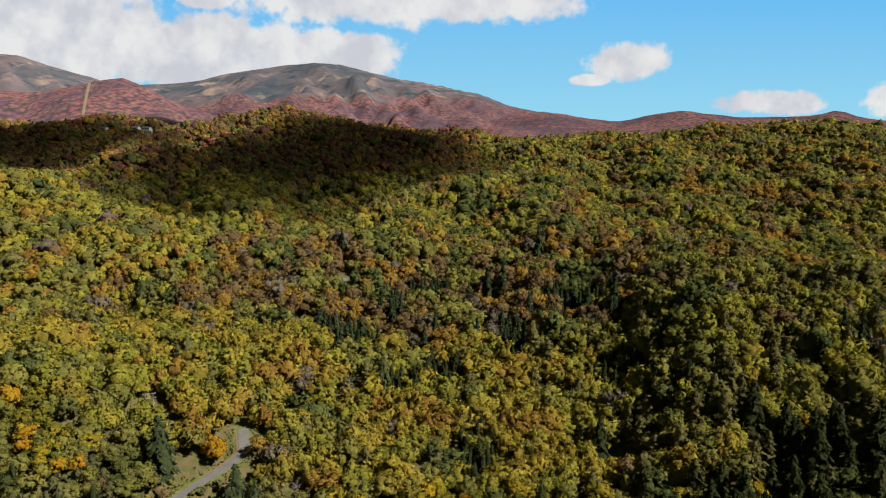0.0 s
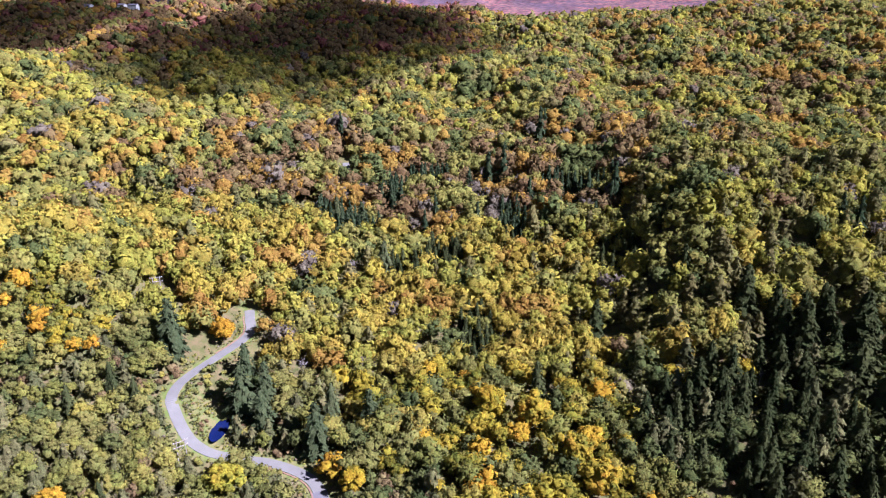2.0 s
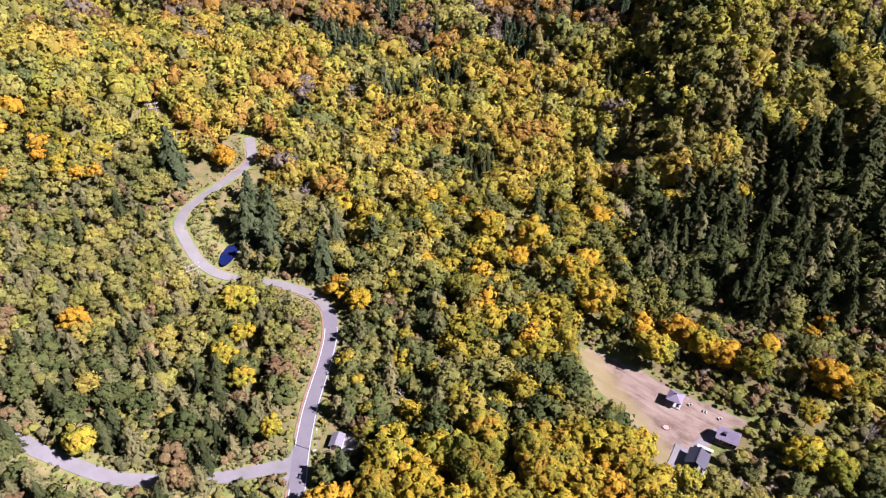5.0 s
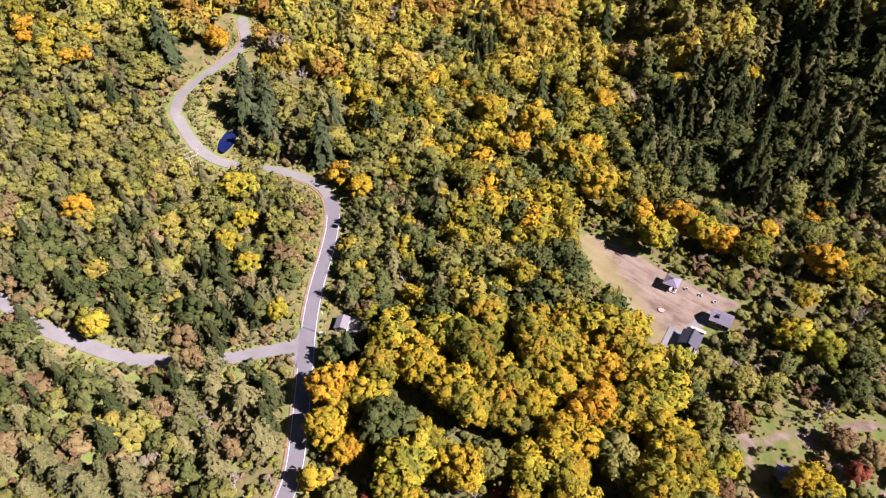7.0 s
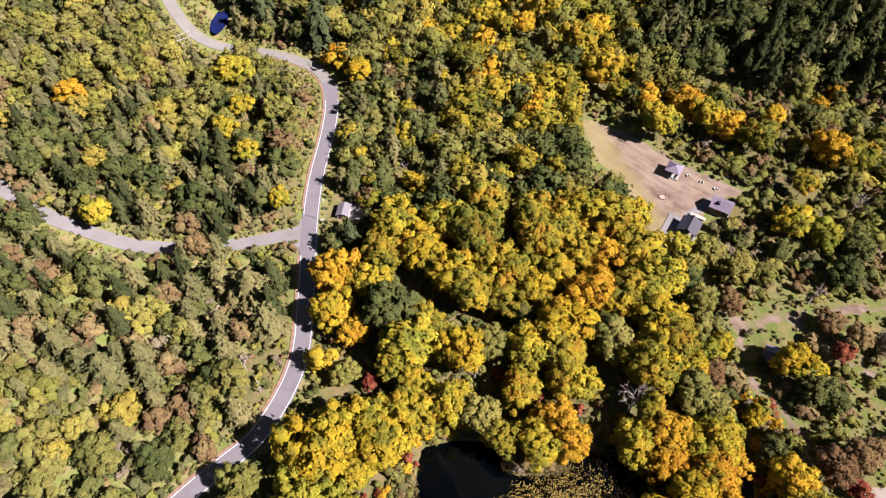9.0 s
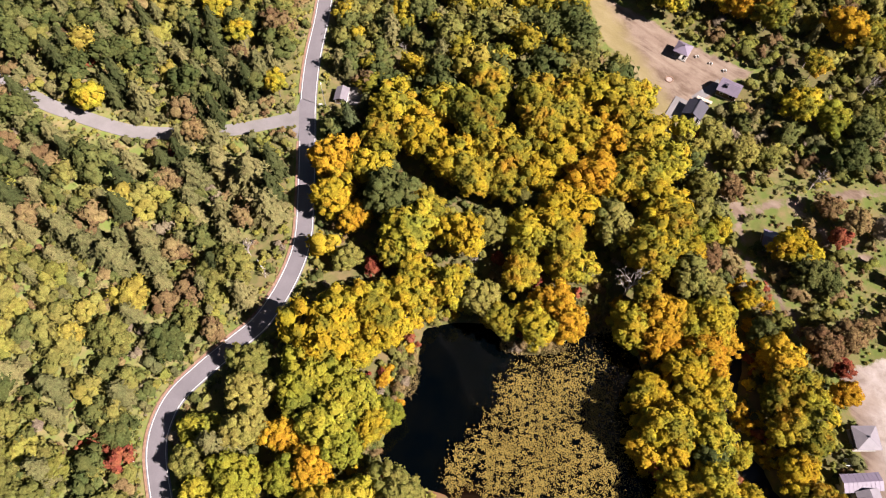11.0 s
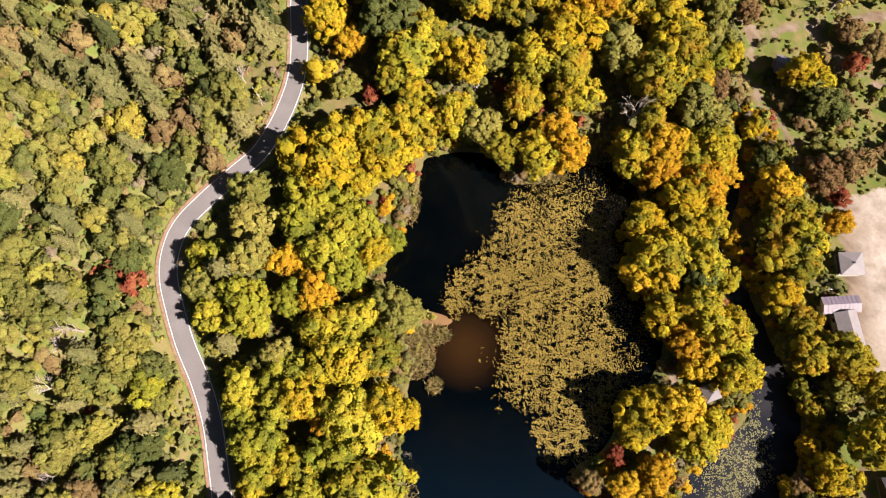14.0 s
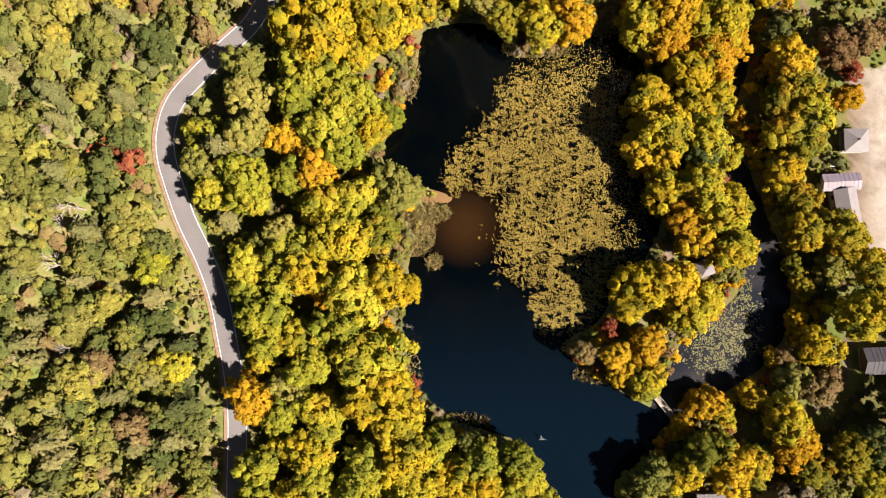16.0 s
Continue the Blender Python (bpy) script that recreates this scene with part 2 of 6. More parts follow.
CANAL = [(68, 64), (66, 48), (62.5, 39), (62, 33), (66, 24), (70, 13), (74, 2), (72, -12), (66, -19), (58, -24), (50, -31), (44, -26), (47, -18),
         (50, -12), (57, -7), (62, -1), (63, 8), (62, 20), (59, 32), (60, 41), (63, 50), (65, 64)]
ROAD = [(-60, 415), (-59, 402), (-64, 380), (-71, 358), (-74, 335), (-80, 300), (-84, 275), (-82, 263), (-80, 256), (-82, 250), (-91, 234), (-97, 222), (-98, 214),
        (-96, 210), (-91, 203), (-86, 198), (-79, 194.5), (-70, 194), (-58, 193), (-46, 188), (-40, 181), (-37.5, 170), (-37.5, 157), (-39, 139),
        (-39, 124), (-38, 110), (-37, 95), (-36.5, 80), (-39, 69), (-44, 59), (-50, 53), (-56, 47), (-61, 41), (-63, 35), (-63, 29), (-61, 22), (-58, 14),
        (-54, 6), (-51, -2), (-49, -11), (-47.5, -19), (-46.5, -29), (-46.5, -44), (-46, -70), (-40, -110)]
SIDE = [(-39, 118), (-45, 117), (-55, 114.5), (-63, 113), (-73, 111.5), (-82, 111), (-89, 112), (-99, 115), (-108, 118), (-125, 128), (-150, 150)]
CAMP = [(41, 162), (48, 160), (59, 152), (68, 143), (78, 136), (85, 131), (77, 128), (71, 122), (65, 114), (58, 112), (54, 125), (51, 134), (44, 147)]
LOT = [(86, 46), (104, 46), (106, 2), (92, 6), (88, 12), (86, 22), (87, 34)]
FIELD = [(66, 92), (74, 100), (88, 106), (108, 104), (120, 90), (112, 70), (100, 50), (84, 40), (79, 52), (86, 62), (78, 82)]
PATHS = [[(66, 108), (68, 98), (71, 90), (75, 87.5), (85, 90), (96, 91), (112, 93)], [(72, 89), (71, 81), (71, 74), (74, 68), (78, 61), (78.5, 54), (77, 46)],
         [(85, 90), (88, 86), (91, 82), (96, 76), (104, 73), (116, 70)], [(66, -31), (74.5, -28), (80, -24.5), (84, -19), (85.2, -13), (84, -4)],
         [(49, 40), (51, 30), (49.5, 20), (48, 8), (42, -4), (40, -14), (43, -23)]]

# crest lines: bearing from straight ahead, and rise over the eye's level
RIDGE = [(-0.84, 152), (-0.637, 156), (-0.556, 150), (-0.475, 148), (-0.393, 150), (-0.312, 158), (-0.247, 165), (-0.182, 160), (-0.117, 154), (-0.068, 148), (-0.028, 134), (0.062, 128), (0.135, 126), (0.176, 128), (0.258, 133), (0.339, 135), (0.403, 146), (0.46, 146), (0.501, 148), (0.582, 151), (0.638, 144), (0.826, 147)]  # bearing, height
MOUNTAIN = [(-0.954, 0.0636), (-0.75, 0.087), (-0.627, 0.1049), (-0.588, 0.0987), (-0.549, 0.0855), (-0.502, 0.073), (-0.471, 0.0636), (-0.431, 0.062),
            (-0.39, 0.0636), (-0.35, 0.0675), (-0.309, 0.0777), (-0.268, 0.0831), (-0.228, 0.0886), (-0.18, 0.0925), (-0.148, 0.0909), (-0.108, 0.0808),
            (-0.068, 0.0714), (-0.027, 0.0651), (0.013, 0.0573), (0.053, 0.0494), (0.078, 0.0399), (0.094, 0.0336), (0.135, 0.0256), (0.175, 0.0216), (0.257, 0.0065)]
RED_HILL = [(-1.4, 0.05), (-0.956, 0.0557), (-0.712, 0.0636), (-0.585, 0.0518), (-0.536, 0.0596), (-0.503, 0.0667), (-0.478, 0.0714), (-0.454, 0.073),
            (-0.43, 0.0636), (-0.399, 0.0462), (-0.368, 0.032), (-0.328, 0.02), (-0.272, 0.0041)]
RIGHT_HILLS = [(-0.109, 0.0041), (-0.068, 0.02), (-0.003, 0.0304), (0.037, 0.024), (0.07, 0.0121), (0.119, 0.02), (0.159, 0.024), (0.216, 0.0145),
               (0.257, 0.0121), (0.297, 0.0208), (0.346, 0.028), (0.386, 0.0216), (0.427, 0.0177), (0.5, 0.0185), (0.541, 0.0216), (0.564, 0.028),
               (0.598, 0.0185), (0.638, 0.0121), (0.743, 0.024), (0.908, 0.0121), (1.4, 0.02)]


def catmull(points, steps=8):
    """A smooth line through the points."""
    p = np.array(points, float)
    p = np.vstack([2 * p[0] - p[1], p, 2 * p[-1] - p[-2]])
    out = []
    for i in range(1, len(p) - 2):
        for s in np.linspace(0, 1, steps, endpoint=False):
            a, b, c, d = p[i - 1:i + 3]
            out.append(0.5 * (2 * b + (c - a) * s + (2 * a - 5 * b + 4 * c - d) * s ** 2 + (3 * b - 3 * c + d - a) * s ** 3))
    out.append(p[-2])
    return np.array(out)


def inside_by(points, x, y):
    """How far (x, y) lies inside a closed outline; negative outside."""
    q = catmull(list(points) + [points[0]], 4)[:-1]
    x, y = np.broadcast_arrays(np.asarray(x, float), np.asarray(y, float))
    best = np.full(x.shape, 1e9)
    odd = np.zeros(x.shape, bool)
    for (ax, ay), (bx, by) in zip(q, np.roll(q, -1, 0)):
        dx, dy = bx - ax, by - ay
        s = np.clip(((x - ax) * dx + (y - ay) * dy) / (dx * dx + dy * dy + 1e-9), 0, 1)
        best = np.minimum(best, np.hypot(x - ax - s * dx, y - ay - s * dy))
        if dy:
            odd ^= ((ay > y) != (by > y)) & (x < dx * (y - ay) / dy + ax)
    return np.where(odd, best, -best)


def off_line(line, x, y):
    """The distance from (x, y) to a line, and the height of the line's nearest point where it has heights."""
    x, y = np.broadcast_arrays(np.asarray(x, float), np.asarray(y, float))
    best, height = np.full(x.shape, 1e9), np.zeros(x.shape)
    for a, b in zip(line[:-1], line[1:]):
        dx, dy = b[0] - a[0], b[1] - a[1]
        s = np.clip(((x - a[0]) * dx + (y - a[1]) * dy) / (dx * dx + dy * dy + 1e-9), 0, 1)
        d = np.hypot(x - a[0] - s * dx, y - a[1] - s * dy)
        if len(a) > 2:
            height = np.where(d < best, a[2] + s * (b[2] - a[2]), height)
        best = np.minimum(best, d)
    return best, height


def waves(x, y, size, seed):
    """Smooth uneven relief of about -1 to 1."""
    rng = np.random.default_rng(seed)
    total = 0
    for k in range(7):
        a, f, ph = rng.uniform(0, 6.283), rng.uniform(0.6, 1.7) * 6.283 / size, rng.uniform(0, 6.283)
        total = total + np.sin((x * np.cos(a) + y * np.sin(a)) * f + ph)
    return total / 3.5


def hump(x, y, cx, cy, rx, ry, turn=0):
    a = radians(turn)
    u, v = (x - cx) * np.cos(a) + (y - cy) * np.sin(a), -(x - cx) * np.sin(a) + (y - cy) * np.cos(a)
    return np.exp(-0.5 * ((u / rx) ** 2 + (v / ry) ** 2))


def land(x, y):
    """Height of the open land, without roads and water."""
    x, y = np.broadcast_arrays(np.asarray(x, float), np.asarray(y, float))
    far = np.hypot(0.75 * x, np.maximum(y, 0))
    z = np.interp(far, [0, 190, 250, 300, 350, 450, 600, 800, 1000, 1300, 1800, 2600, 6000],
                  [1.0, 2.0, 8, 22, 38, 70, 98, 120, 132, 122, 112, 110, 110])
    z = z + 0.16 * np.clip(-x - 62, 0, 160) * np.clip((260 - y) / 120, 0, 1)
    z = z + 0.11 * np.clip(x - 118, 0, 170) * np.clip((300 - y) / 140, 0, 1)
    z = z + 40 * hump(x, y, -180, 258, 58, 42) + 20 * hump(x, y, 150, 330, 62, 85, -30) + 13 * hump(x, y, 114, 306, 17, 42, -14) - 10 * hump(x, y, 82, 330, 18, 70, -8)
    near = np.clip((far - 180) / 200, 0, 1)
    z = z + 8 * waves(x + 0.3 * y, 0.6 * y, 150, 18) * np.clip((y - 400) / 120, 0, 1) * np.clip((960 - y) / 160, 0, 1)
    z = z + near * 7 * waves(x, y, 190, 3) + near * 3 * waves(x, y, 75, 4) + 0.35 * waves(x, y, 26, 5)
    # the wooded ridges behind and the mountains: crests by bearing, with gullies down their flanks
    ahead = np.maximum(y, 300.0)
    bearing = x / ahead
    b, rise = np.array(RIDGE).T
    z = z + (np.interp(bearing, b, rise) - 132) * np.exp(-((y - 1010) / 190) ** 2)
    for depth, wide, crest in ((3900, 1150, MOUNTAIN), (2350, 420, RED_HILL), (2850, 420, RIGHT_HILLS)):
        b, rise = np.array(crest).T
        top = depth * np.interp(bearing, b, rise) + 38
        fall = np.exp(-np.abs((y - depth) / wide) ** 1.7)
        gully = waves(bearing * 3000 + 0.25 * y, y * 0.35, 300, 6) + 0.6 * waves(bearing * 3000 - 0.3 * y, y * 0.4, 130, 7)
        z = np.where(y < 1150, z, np.maximum(z, 112 + np.maximum(top, 0) * fall * (1 + 0.34 * gully * (1 - fall)) + 2.5 * waves(bearing * 3000, y, 60, 9) * fall))
    return z


def profiled(points, steps=6):
    """A smooth line with heights that follow the land evenly."""
    line = catmull(points, steps)
    z = land(line[:, 0], line[:, 1])
    for _ in range(30):
        z[1:-1] = 0.25 * z[:-2] + 0.5 * z[1:-1] + 0.25 * z[2:]
    return np.column_stack([line, z + 0.3])


ROAD_LINE = profiled(ROAD)
SIDE_LINE = profiled(SIDE)
POOL_Z = float(land(-78.8, 205.5)) + 0.3


def ground_z(x, y):
    """Height of the ground sheet, with the road beds and the pond's basin."""
    z = land(x, y)
    x, y = np.broadcast_arrays(np.asarray(x, float), np.asarray(y, float))
    near = (np.abs(x) < 260) & (y > -140) & (y < 450)
    if not near.any():
        return z
    z, px, py = np.array(z), x[near], y[near]
    part_z = z[near]
    d = np.hypot((px + 78.8) / 2.6, (py - 205.5) / 6.8)
    k = np.clip(1.9 - d, 0, 1)
    part_z = part_z + k * k * (3 - 2 * k) * (POOL_Z + 0.12 - 0.7 * np.clip(1.25 - d, 0, 1) - part_z)
    for line in (SIDE_LINE, ROAD_LINE):
        d, h = off_line(line, px, py)
        k = np.clip((10 - d) / 6, 0, 1)
        part_z = part_z + k * k * (3 - 2 * k) * (h - 0.12 - part_z)
    wet = np.maximum(inside_by(POND, px, py), inside_by(CANAL, px, py))
    k = np.clip((wet + 4) / 5, 0, 1)
    part_z = part_z * (1 - k) + k * np.clip(-0.7 * wet, -1.6, 0.9)
    z[near] = part_z
    return z


# ---- mesh helpers ----
def mesh_of(name, v, f, *rest):
    """A mesh from arrays of points and faces, if need be with the direction in which each point's surface swells, and its material."""
    *lean, material = rest
    v, f = np.asarray(v, np.float32), np.asarray(f, np.int32)
    me = bpy.data.meshes.new(name)
    me.vertices.add(len(v))
    me.vertices.foreach_set("co", v.ravel())
    me.loops.add(f.size)
    me.loops.foreach_set("vertex_index", f.ravel())
    me.polygons.add(len(f))
    me.polygons.foreach_set("loop_start", np.arange(0, f.size, f.shape[1], dtype=np.int32))
    me.polygons.foreach_set("use_smooth", np.full(len(f), bool(lean)))
    me.update(calc_edges=True)
    if lean:
        me.normals_split_custom_set_from_vertices(np.asarray(lean[0], np.float32).tolist())
    me.materials.append(material)
    return me


def linked(name, bm, material, parent=None, label=""):
    me = bpy.data.meshes.new(name)
    bm.normal_update()
    bm.to_mesh(me)
    bm.free()
    me.materials.append(material)
    ob = new(name, me)
    ob.parent = parent
    if label:
        ob["label"] = label
    return ob


part = linked


def box(bm, size, at=(0, 0, 0), turn=0.0, bevel=0.0):
    m = Matrix.Translation(at) @ Matrix.Rotation(radians(turn), 4, "Z") @ Matrix.Diagonal((*size, 1))
    r = bmesh.ops.create_cube(bm, size=1.0, matrix=m)
    if bevel:
        edges = list({e for v in r["verts"] for e in v.link_edges})
        bmesh.ops.bevel(bm, geom=edges, offset=bevel, segments=1, affect="EDGES")
    return bm


def rod(bm, a, b, r1, r2=None, sides=6):
    a, b = Vector(a), Vector(b)
    turn = (b - a).to_track_quat("Z", "Y").to_matrix().to_4x4()
    bmesh.ops.create_cone(bm, cap_ends=True, segments=sides, radius1=r1, radius2=r1 if r2 is None else r2, depth=(b - a).length,
                          matrix=Matrix.Translation((a + b) / 2) @ turn)
    return bm


def anchor(name, x, y, z=None, turn=0.0, **tags):
    ob = new(name)
    ob.matrix_world = pose(x, y, float(ground_z(x, y)) if z is None else z, 0, 0, turn)
    return tagged(ob, **tags)


def ribbon(name, line, half, material, lift=0.0, shift=0.0, kind="structure", label="", category="", thick=0.0):
    """A strip along a line that has heights, shifted sideways; with a thickness, also its two flanks."""
    p = np.asarray(line)
    d = np.gradient(p[:, :2], axis=0)
    d /= np.linalg.norm(d, axis=1)[:, None] + 1e-9
    side = np.column_stack([-d[:, 1], d[:, 0]])
    rows = []
    for s, drop in ([(half, 0)] if not thick else [(half, thick), (half, 0)]) + ([(-half, 0)] if not thick else [(-half, 0), (-half, thick)]):
        rows.append(np.column_stack([p[:, :2] + side * (s + shift), p[:, 2] + lift - drop]))
    n, k = len(p), len(rows)
    v = np.concatenate(rows)
    f = [(r * n + i, (r + 1) * n + i, (r + 1) * n + i + 1, r * n + i + 1) for r in range(k - 1) for i in range(n - 1)]
    return tagged(new(name, mesh_of(name, v, f, material)), kind=kind, label=label, category=category)


# ---- ground, road and water ----
def steps(fine_from, fine_to, fine, low, high, grow, most):
    out = list(np.arange(fine_from, fine_to + 0.1, fine))
    s, a = fine, out[-1]
    while a < high:
        s = min(s * grow, most)
        a += s
        out.append(a)
    s, a = fine, out[0]
    while a > low:
        s = min(s * grow, most)
        a -= s
        out.insert(0, a)
    return np.array(out)


def build_ground():
    gx, gy = steps(-128, 128, 2.5, -4600, 4600, 1.08, 48), steps(-76, 270, 2.5, -2600, 4700, 1.07, 56)
    x, y = np.meshgrid(gx, gy)
    z = ground_z(x, y)
    n, k = len(gx), len(gy)
    i = (np.arange(k - 1)[:, None] * n + np.arange(n - 1)).ravel()
    me = mesh_of("ground", np.column_stack([x.ravel(), y.ravel(), z.ravel()]), np.column_stack([i, i + 1, i + n + 1, i + n]), ground_material())
    near = ((np.abs(x) < 200) & (y > -100) & (y < 300)).ravel()
    px, py = x.ravel()[near], y.ravel()[near]
    bare = np.maximum(inside_by(CAMP, px, py), inside_by(LOT, px, py))
    bare = np.maximum(bare, 3.2 - np.hypot((px + 2) / 1.5, (py - 19.5) * 1.2))
    for p in PATHS:
        bare = np.maximum(bare, 1.1 - off_line(catmull(p), px, py)[0])
    road = np.minimum(off_line(ROAD_LINE, px, py)[0], off_line(SIDE_LINE, px, py)[0])
    slope = np.where((px < -48) & (py < 112), np.minimum(-48 - px, 112 - py) * 0.3 - 1.0 + waves(px, py, 24, 31), -9.0)
    meadow = 5 * hump(px, py, -88, 208, 10, 9) - 2
    turf = np.maximum(np.maximum(np.maximum(slope, meadow), inside_by(FIELD, px, py)), np.maximum(4.2 - road, np.maximum(bare + 3.0, np.maximum(5 * hump(px, py, -78, 40, 8, 7), 5 * hump(px, py, 153, 201, 11, 6)) - 2)))
    for name, data in (("bare", bare), ("turf", turf)):
        full = np.full(x.size, -9.0, np.float32)
        full[near] = np.clip(data, -9, 9)
        me.attributes.new(name, "FLOAT", "POINT").data.foreach_set("value", full)
    me.shade_smooth()
    return tagged(new("ground", me), "forest floor of leaf litter, undergrowth, turf and gravel", "ground", kind="structure")


def build_water():
    for outline, label in ((POND, "still dark pond water mirroring the sky"), (CANAL, "narrow dark side channel of the pond")):
        q = catmull(list(outline) + [outline[0]], 6)[:-1]
        bm = bmesh.new()
        c = q.mean(0)
        bm.faces.new([bm.verts.new((a + np.sign(a - c[0]) * 0.8, b + np.sign(b - c[1]) * 0.8, 0.0 if outline is POND else 0.012)) for a, b in q])
        bmesh.ops.triangulate(bm, faces=bm.faces[:])
        tagged(linked("water", bm, WATER if outline is POND else CANAL_WATER), label, "water", kind="structure")
    bm = bmesh.new()
    bmesh.ops.create_circle(bm, cap_ends=True, segments=24, radius=1.0, matrix=Matrix.Translation((-78.8, 205.5, POOL_Z)) @ Matrix.Diagonal((2.9, 7.6, 1, 1)))
    # reflected sky is put into the pool's blue base colour
    tagged(linked("water", bm, water_material("sky-tinted water", (0.005, 0.009, 0.048, 1), (0.008, 0.014, 0.066, 1))), "small blue pool beside the road bend", "water", kind="structure")


# grey base colour stands in for the sky's sheen on the channel
CANAL_WATER = water_material("grey sheen water", (0.010, 0.011, 0.016, 1), (0.030, 0.028, 0.030, 1))
WATER = water_material(sky_tint=(0.0011, 0.0038, 0.0080, 1))
build_ground()
build_water()
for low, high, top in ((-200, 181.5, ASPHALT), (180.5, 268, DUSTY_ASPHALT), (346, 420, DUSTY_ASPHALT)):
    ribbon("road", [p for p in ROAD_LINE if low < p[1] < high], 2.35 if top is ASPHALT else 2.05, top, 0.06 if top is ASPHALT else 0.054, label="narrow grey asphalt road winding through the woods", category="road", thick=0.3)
mouth = bmesh.new()
def mouth_z(a, b):
    k = min(max((-a - 41.0) / 5.5, 0), 1)
    return float(off_line(ROAD_LINE, a, b)[1]) * (1 - k) + float(off_line(SIDE_LINE, a, b)[1]) * k + 0.052


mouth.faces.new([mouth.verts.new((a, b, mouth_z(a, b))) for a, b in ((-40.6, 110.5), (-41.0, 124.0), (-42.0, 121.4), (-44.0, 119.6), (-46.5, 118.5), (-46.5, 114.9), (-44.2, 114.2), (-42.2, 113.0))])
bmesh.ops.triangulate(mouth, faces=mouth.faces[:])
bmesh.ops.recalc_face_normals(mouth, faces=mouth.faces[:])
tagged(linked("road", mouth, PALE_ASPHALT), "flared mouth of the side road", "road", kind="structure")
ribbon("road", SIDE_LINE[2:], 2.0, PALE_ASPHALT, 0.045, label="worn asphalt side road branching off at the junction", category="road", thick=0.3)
for shift, low, high in ((2.0, -120, 172), (-2.0, -120, 112), (-2.0, 123, 172)):
    ribbon("edge_line", [p for p in ROAD_LINE if low < p[1] < high], 0.085, LINE_PAINT, 0.068, shift, label="worn white road edge line", category="road marking")
for low, high in ((-120, 111), (124, 192), (238, 266)):
    ribbon("gutter", [p for p in ROAD_LINE if low < p[1] < high], 0.27, GUTTER, 0.11, -2.62, label="leaf-filled reddish gutter along the road", category="gutter", thick=0.3)


# ---- trees ----
def ball(sub):
    bm = bmesh.new()
    bmesh.ops.create_icosphere(bm, subdivisions=sub, radius=1.0)
    v = np.array([p.co[:] for p in bm.verts])
    f = np.array([[q.index for q in g.verts] for g in bm.faces])
    bm.free()
    return v, f


BALLS = {k: ball(k) for k in (1, 2, 3)}


def unit(v):
    return v / (np.linalg.norm(v, axis=1)[:, None] + 1e-9)


def leaf_tufts(centre, normal, size, rng, out=None, slim=1.0):
    """Small three-cornered tufts of leaves that face outward, pointing any way or along a bough."""
    n = len(centre)
    normal = unit(normal)
    u = unit(np.cross(normal, rng.normal(size=(n, 3)) if out is None else np.cross(out + rng.normal(size=(n, 3)) * 0.3, normal)))
    w = np.cross(normal, u) * slim
    s = (size * rng.uniform(0.6, 1.3, n))[:, None]
    k = rng.uniform(0.75, 1.2, (n, 3, 1))
    v = np.stack([centre + u * s * k[:, 0] * 1.15, centre - u * s * 0.5 + w * s * k[:, 1], centre - u * s * 0.5 - w * s * k[:, 2]], 1)
    return v.reshape(-1, 3), np.arange(3 * n).reshape(n, 3)


def joined(pieces):
    """Several meshes as one: points, faces and, where the pieces have them, directions."""
    n, fs = 0, []
    for p in pieces:
        fs.append(p[1] + n)
        n += len(p[0])
    out = (np.concatenate([p[0] for p in pieces]), np.concatenate(fs))
    return out + (np.concatenate([p[2] for p in pieces]),) if len(pieces[0]) > 2 else out


def crown(seed, lobes, leaves, size, tall=1.0, inner=0.0, droop=1.45, rough=0.16, fuzz=0.0):
    """A broad crown of radius 1 about the height 0: rounded boughs of uneven size, covered with tufts of leaves."""
    rng = np.random.default_rng(seed)
    k = np.arange(lobes) + 0.5
    up = 1 - droop * k / lobes
    turn = k * 2.39996 + rng.uniform(0, 6)
    flat = np.sqrt(np.maximum(0, 1 - up ** 2))
    radius = np.minimum(1.5 / math.sqrt(lobes), 0.6) * rng.uniform(0.72, 1.25, lobes)
    uneven = (1 + 0.18 * np.sin(2 * turn + seed) + 0.14 * np.sin(3 * turn + 1.7 * seed)) * rng.uniform(0.8, 1.08, lobes)
    at = np.column_stack([np.cos(turn) * flat, np.sin(turn) * flat, up * tall]) * ((1 - 0.75 * radius) * uneven)[:, None]

    def swell(p, lobe):
        return unit(unit(p - at[lobe]) * 0.75 + unit(p / (1, 1, tall)) * 0.4 + (0, 0, 0.18) + rng.normal(size=p.shape) * rough)
    pieces = []
    bv, bf = BALLS[1]
    bf = bf[bv[bf].mean(1)[:, 2] > -0.5]
    for i in range(lobes):
        v = bv * (radius[i] * rng.uniform(0.78 - fuzz, 1.02 - fuzz, (len(bv), 1))) * (1, 1, 0.9) + at[i]
        pieces.append((v, bf, swell(v, np.full(len(v), i))))
    if inner:
        v, f = BALLS[2]
        v = v * (inner, inner, inner * tall)
        pieces.append((v, f, unit(v)))
    which = np.repeat(np.arange(lobes), leaves)
    n = unit(rng.normal(size=(len(which), 3)) + (0, 0, 0.3) + unit(at)[which] * 0.8)
    c = at[which] + n * (radius[which] * rng.uniform(0.86 - fuzz, 1.14 + fuzz, len(which)))[:, None] * (1, 1, 0.9)
    facing = unit(swell(c, which) + rng.normal(size=c.shape) * 1.2 * rough)
    pieces.append((*leaf_tufts(c, facing + rng.normal(size=n.shape) * 0.34, size, rng), np.repeat(facing, 3, 0)))
    return joined(pieces)


